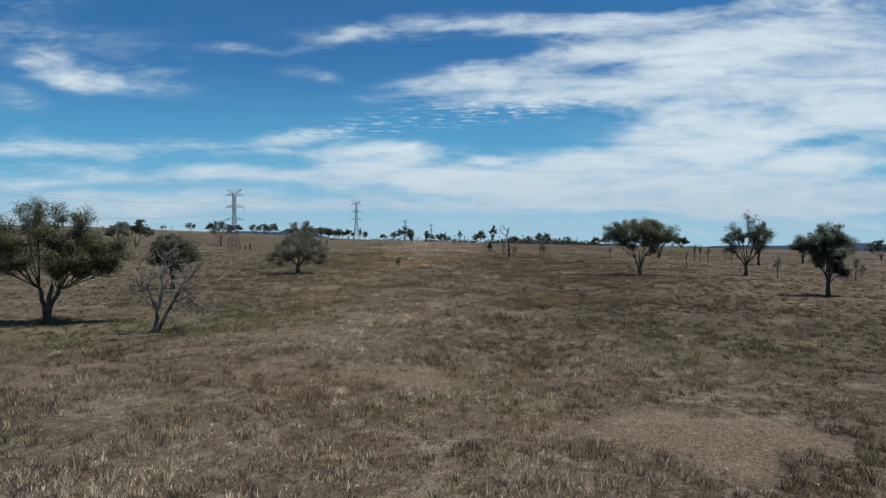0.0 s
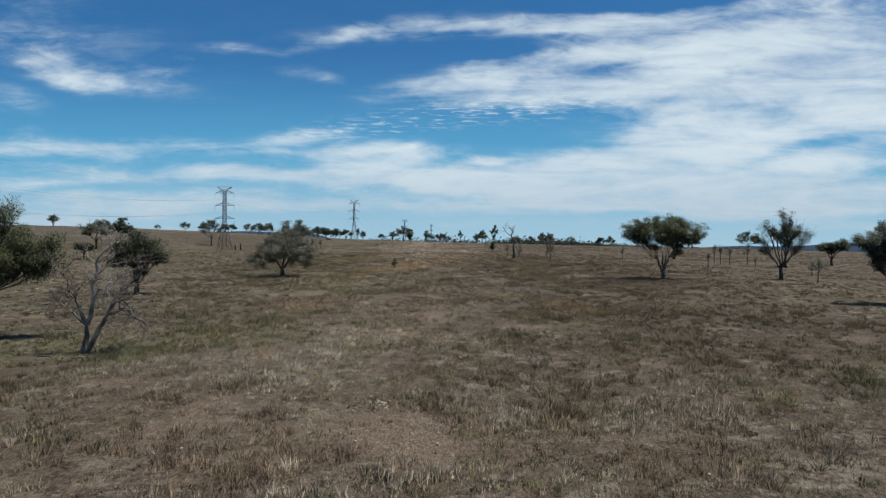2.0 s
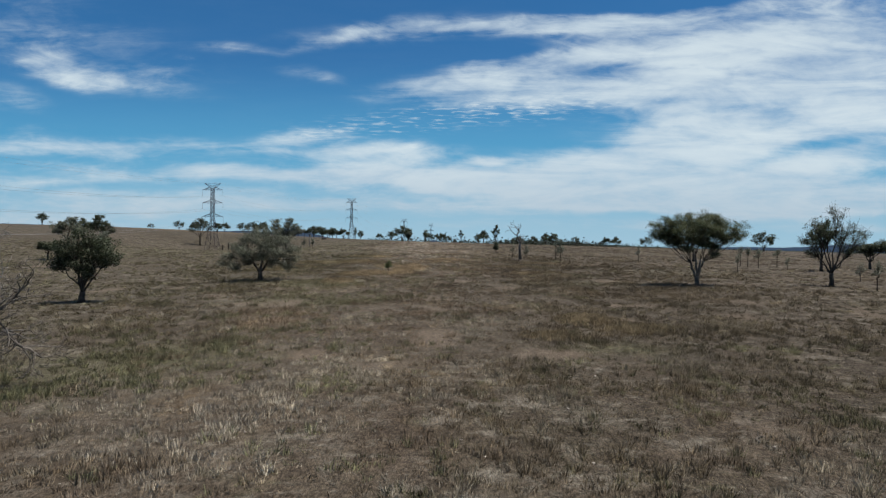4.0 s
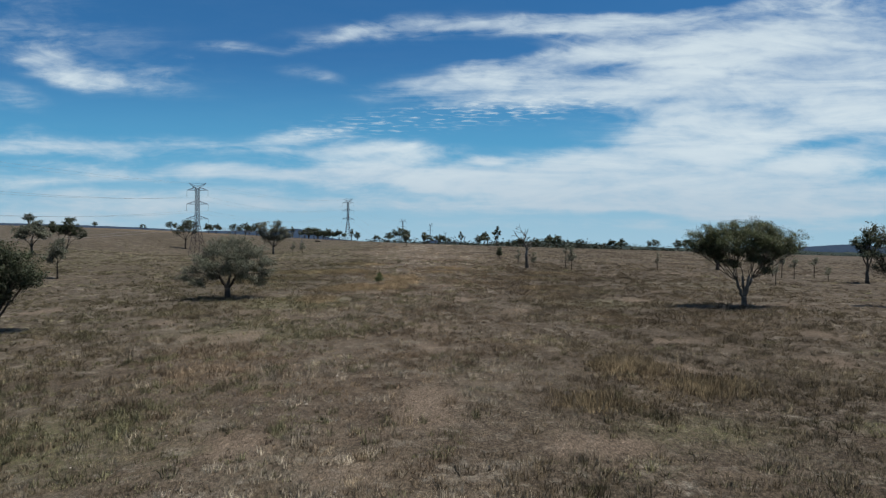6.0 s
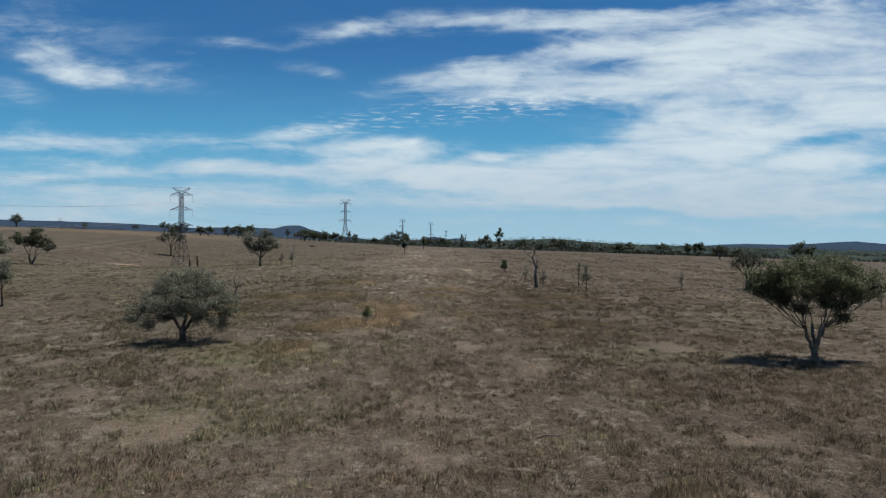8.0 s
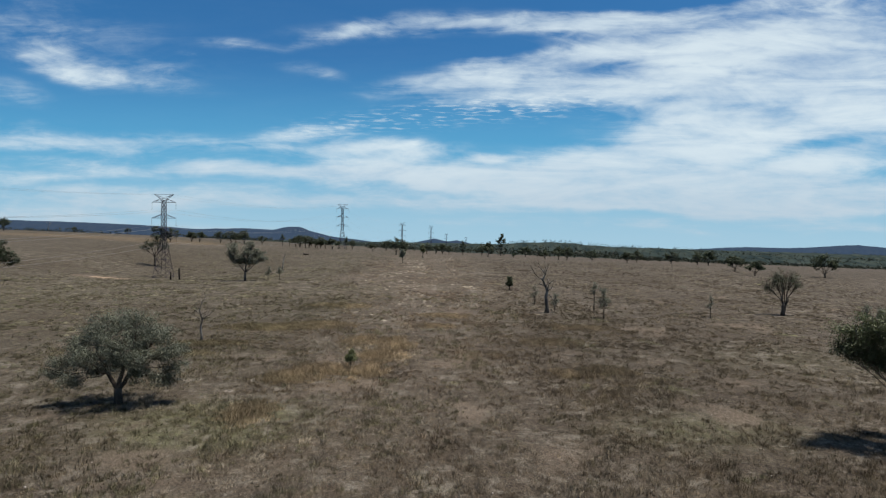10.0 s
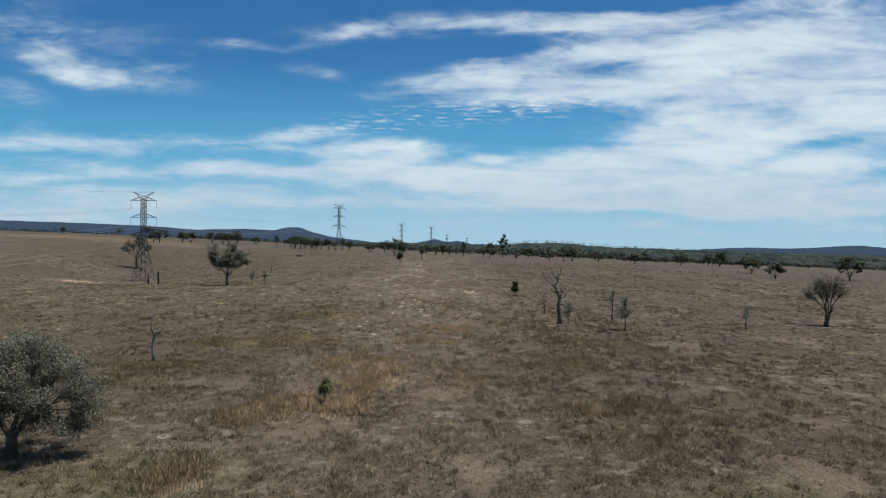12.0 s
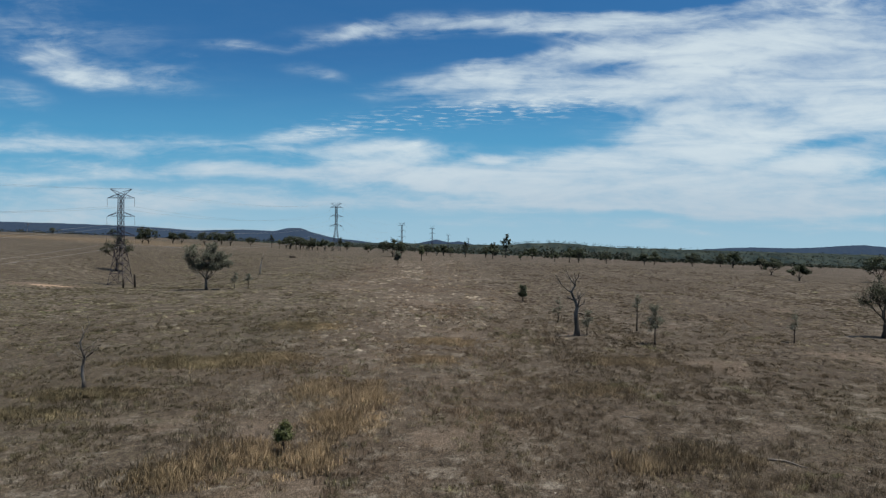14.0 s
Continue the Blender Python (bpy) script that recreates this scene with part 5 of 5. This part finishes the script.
# ---------------------------------------------------------------- the grass
# stretches of taller grass: x, y, half-width, half-depth, height, share of rust-coloured tufts
STANDS = [(-26.5, 169, 8, 2.0, 0.6, 1.0), (-20, 171.5, 4, 1.6, 0.6, 1.0), (-33, 156.5, 5, 1.6, 0.5, 0.9), (-36, 150.5, 5, 1.5, 0.5, 0.7),
          (-11.4, 157.5, 2.2, 3.0, 0.6, 0.9), (-6.2, 156.5, 1.8, 3.2, 0.7, 1.1), (-7.2, 148.5, 2.2, 2.6, 0.65, 1.0), (-13.5, 141.5, 3.2, 2.2, 0.6, 0.9),
          (-8.0, 141, 1.5, 2.6, 0.7, 1.0), (-17, 138, 2.6, 2.0, 0.6, 0.9), (-0.6, 171, 2.6, 1.6, 0.5, 0.9), (0.7, 182, 4, 2.0, 0.5, 0.7)]
STANDS_EAST = [(14.5, 87, 2.4, 2.2, 0.55, 1.1), (18.5, 81.5, 2.6, 2.2, 0.55, 1.1), (9.7, 78, 2.0, 1.5, 0.45, 0.7), (-17.3, 126, 2.0, 2.6, 0.55, 0.9),
               (17, 159.5, 4, 2.0, 0.5, 0.6), (23, 172, 5, 2.0, 0.45, 0.6), (15.5, 140.5, 2.2, 1.6, 0.6, 0.9), (20, 142, 2.6, 1.8, 0.55, 0.9), (-20.8, 193, 6, 2.5, 0.4, 0.6)]


def field(x, y, scale, z, octaves=3):
    return np.array([noise.fractal((a * scale, b * scale, z), 0.8, 2.0, octaves) for a, b in zip(x, y)])


def tussocks(label, material, x, y, height, blades, rng, wide=0.02, girth=0.35, spread=0.6, shades=None):
    """Tufts of tapering blades, one object."""
    idx = np.repeat(np.arange(len(x)), blades)
    total = len(idx)
    turn = rng.uniform(0, 2 * math.pi, total)
    out = np.stack([np.cos(turn), np.sin(turn), np.zeros(total)], 1)
    face = turn + rng.uniform(-1.2, 1.2, total)
    side = np.stack([-np.sin(face), np.cos(face), np.zeros(total)], 1)
    h = height[idx] * rng.uniform(0.45, 1.2, total)
    off = np.sqrt(rng.random(total)) * girth * rng.uniform(0.5, 1.3, len(x))[idx]
    foot = np.stack([x[idx], y[idx], np.zeros(total)], 1) + out * off[:, None]
    foot[:, 2] = ground_z(foot[:, 0], foot[:, 1]) - 0.02
    tip = foot + out * (h * rng.uniform(0.0, 1.0, total) * spread)[:, None]
    tip[:, 2] += h
    tip[:, :2] += rng.normal(0, 0.06, (total, 2))
    w = (wide * rng.uniform(0.6, 1.4, total))[:, None]
    tri = np.stack([foot - side * w, foot + side * w, tip], 1).reshape(-1, 3)
    me = mesh_arrays("dry_grass", tri, np.arange(3 * total).reshape(-1, 3), material)
    # the blades are shaded by the dome of their tuft
    dome = out * 0.35 + rng.normal(0, 0.2, (total, 3)) + np.array((0, 0, 1.1))
    dome = np.repeat(dome / np.linalg.norm(dome, axis=1)[:, None], 3, axis=0)
    me.attributes.new("custom_normal", "FLOAT_VECTOR", "POINT").data.foreach_set("vector", dome.astype(np.float32).ravel())
    tone = np.clip((0.5 + 0.42 * field(x, y, 0.45, 5.5) if shades is None else shades) + rng.normal(0, 0.10, len(x)), 0, 1)
    # root and tip values for the shading painted along each blade
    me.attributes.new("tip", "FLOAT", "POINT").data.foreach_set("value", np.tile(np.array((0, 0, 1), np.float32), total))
    tone = np.repeat(tone[idx], 3)
    me.attributes.new("tone", "FLOAT", "POINT").data.foreach_set("value", tone.astype(np.float32))
    return tagged(new("dry_grass", me), label, "grass", kind="stuff")


def mounds(label, material, x, y, height, radius, shades, rng, rings=((1.0, 0.0),), sides=6):
    """Low rounded grass clumps with uneven rims, one object."""
    n, per = len(x), len(rings) * sides + 1
    verts = np.zeros((n, per, 3))
    faces = np.zeros_like(verts)
    base = ground_z(x, y) - 0.03
    lean = rng.normal(0, 0.15, (n, 2))
    spin = rng.uniform(0, 6, (n, 1))
    for j, (r, up) in enumerate(rings):
        a = 2 * math.pi * (np.arange(sides) + 0.5 * j) / sides + spin
        far = radius[:, None] * r * rng.uniform(0.75, 1.25, (n, sides))
        cols = slice(j * sides, (j + 1) * sides)
        verts[:, cols, 0] = x[:, None] + np.cos(a) * far + lean[:, :1] * radius[:, None] * up
        verts[:, cols, 1] = y[:, None] + np.sin(a) * far + lean[:, 1:] * radius[:, None] * up
        verts[:, cols, 2] = base[:, None] + height[:, None] * up * rng.uniform(0.8, 1.2, (n, sides))
        faces[:, cols, 0], faces[:, cols, 1], faces[:, cols, 2] = np.cos(a) * r, np.sin(a) * r, 1.1
    verts[:, -1] = np.stack([x, y, base + height], 1)
    faces[:, -1] = (0, 0, 1)
    tris = []
    for j in range(len(rings) - 1):
        for k in range(sides):
            p, q = j * sides + k, j * sides + (k + 1) % sides
            tris += [(p, q, q + sides), (p, q + sides, p + sides)]
    last = (len(rings) - 1) * sides
    tris += [(last + k, last + (k + 1) % sides, per - 1) for k in range(sides)]
    corners = (np.array(tris)[None] + per * np.arange(n)[:, None, None]).reshape(-1, 3)
    me = mesh_arrays("dry_grass", verts.reshape(-1, 3), corners, material)
    way = faces.reshape(-1, 3) + rng.normal(0, 0.12, (n * per, 3))
    way /= np.linalg.norm(way, axis=1)[:, None]
    me.attributes.new("custom_normal", "FLOAT_VECTOR", "POINT").data.foreach_set("vector", way.astype(np.float32).ravel())
    me.attributes.new("tone", "FLOAT", "POINT").data.foreach_set("value", np.repeat(shades, per).astype(np.float32))
    return tagged(new("dry_grass", me), label, "grass", kind="stuff")


def edge(v, lo, hi):
    return np.clip((hi - v) / (hi - lo), 0, 1)


rng = np.random.default_rng(8)
# short growth all over the near ground, thinning out to the sides
n = 80000
x, y = rng.uniform(-58, 58, n), rng.uniform(16, 185, n)
bare = field(x, y, 0.12, 7.7, 2) + spread_of(OPEN, x, y)
keep = (rng.random(n) < np.minimum(1, (18 / (np.abs(x) + 0.1)) ** 1.4) * edge(y, 118, 190)) & (bare + rng.normal(0, 0.34, n) < 0.55)
x, y = x[keep], y[keep]
m = rng.random(len(x)) < 0.55
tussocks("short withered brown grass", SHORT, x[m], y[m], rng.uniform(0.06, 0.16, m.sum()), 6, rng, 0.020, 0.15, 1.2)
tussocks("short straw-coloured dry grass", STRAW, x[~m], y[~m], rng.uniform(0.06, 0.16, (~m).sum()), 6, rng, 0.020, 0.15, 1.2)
# tussocks: rounded clumps of tufts, each clump of one growth and tone
n = 58000
x, y = rng.uniform(-72, 72, n), rng.uniform(16, 215, n)
thick = field(x, y, 0.20, 4.4, 4)
bare = field(x, y, 0.12, 7.7) + spread_of(OPEN, x, y)
keep = (rng.random(n) < np.minimum(1, (26 / (np.abs(x) + 0.1)) ** 1.3) * edge(np.abs(x), 46, 74) * edge(y, 160, 230)) & (thick + 0.35 * field(x, y, 0.6, 3.3, 2) + rng.normal(0, 0.20, n) > -0.42) & (bare + rng.normal(0, 0.2, n) < 0.52)
x, y, thick = x[keep], y[keep], thick[keep]
hue = 0.5 * field(x, y, 0.06, 1.9) + 0.6 * field(x, y, 0.20, 8.6) + rng.normal(0, 0.12, len(x))
lush = spread_of(LUSH, x, y) + 0.6 * field(x, y, 0.13, 6.1) + rng.normal(0, 0.20, len(x))
kinds = np.where(lush > 0.25, 3, np.where(hue < -0.10, 0, np.where(hue < 0.09, 1, 2)))
tall = rng.uniform(0.20, 0.50, len(x)) * (1 + 0.5 * np.clip(thick, 0, 0.8))
wide = rng.uniform(0.12, 0.38, len(x)) * (1 + 0.6 * np.clip(thick, 0, 0.8))
shade = np.clip(0.45 + 0.30 * field(x, y, 0.5, 5.5) + rng.normal(0, 0.22, len(x)), 0, 1)
of = np.repeat(np.arange(len(x)), np.clip((wide * 15).astype(int), 1, 7))
dx, dy = np.clip(rng.normal(0, 1, len(of)), -1.7, 1.7), np.clip(rng.normal(0, 1, len(of)), -1.7, 1.7)
x, y, kinds, shade = x[of] + dx * wide[of], y[of] + dy * wide[of], kinds[of], shade[of]
h = tall[of] * (1.05 - 0.13 * (dx ** 2 + dy ** 2)) * rng.uniform(0.85, 1.15, len(of))
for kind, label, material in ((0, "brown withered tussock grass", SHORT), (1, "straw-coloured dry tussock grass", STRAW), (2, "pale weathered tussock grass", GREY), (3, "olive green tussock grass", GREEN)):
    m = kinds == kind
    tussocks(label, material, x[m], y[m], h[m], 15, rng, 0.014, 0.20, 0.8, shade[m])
# farther out, coarser
n = 110000
x, y = rng.uniform(-150, 150, n), rng.uniform(40, 400, n)
inner = edge(np.abs(x), 40, 70) * edge(y, 165, 230)
thick = field(x, y, 0.15, 4.4)
keep = (rng.random(n) > inner) & (rng.random(n) < edge(np.abs(x), 90, 155) * edge(y, 230, 405)) & (thick + rng.normal(0, 0.25, n) > -0.05)
x, y = x[keep], y[keep]
hue = 0.5 * field(x, y, 0.05, 1.9) + 0.7 * field(x, y, 0.22, 8.6) + rng.normal(0, 0.12, len(x))
lush = spread_of(LUSH, x, y) + 0.4 * field(x, y, 0.09, 6.1) + rng.normal(0, 0.12, len(x))
kinds = np.where(lush > 0.28, 3, np.where(hue < -0.10, 0, np.where(hue < 0.10, 1, 2)))
h, wide = rng.uniform(0.12, 0.28, len(x)), rng.uniform(0.25, 0.75, len(x))
shade = np.clip(0.5 + 0.3 * field(x, y, 0.4, 5.5) + rng.normal(0, 0.2, len(x)), 0, 1)
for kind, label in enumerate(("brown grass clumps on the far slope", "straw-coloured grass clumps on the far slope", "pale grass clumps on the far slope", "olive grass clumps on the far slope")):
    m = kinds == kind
    mounds(label, SHADED_GRASS[kind], x[m], y[m], h[m], wide[m], shade[m], rng)
# stands of tall grass
sx, sy, sh = [], [], []
for cx, cy, rx, ry, height, share in STANDS + STANDS_EAST:
    n = int(50 * rx * ry * share + 26)
    dx, dy = np.clip(rng.normal(0, 0.62, n), -1.6, 1.6), np.clip(rng.normal(0, 0.62, n), -1.6, 1.6)
    sx.append(cx + rx * dx), sy.append(cy + ry * dy)
    sh.append(1.3 * height * rng.uniform(0.6, 1.1, n) * (1 - 0.22 * np.hypot(dx, dy)))
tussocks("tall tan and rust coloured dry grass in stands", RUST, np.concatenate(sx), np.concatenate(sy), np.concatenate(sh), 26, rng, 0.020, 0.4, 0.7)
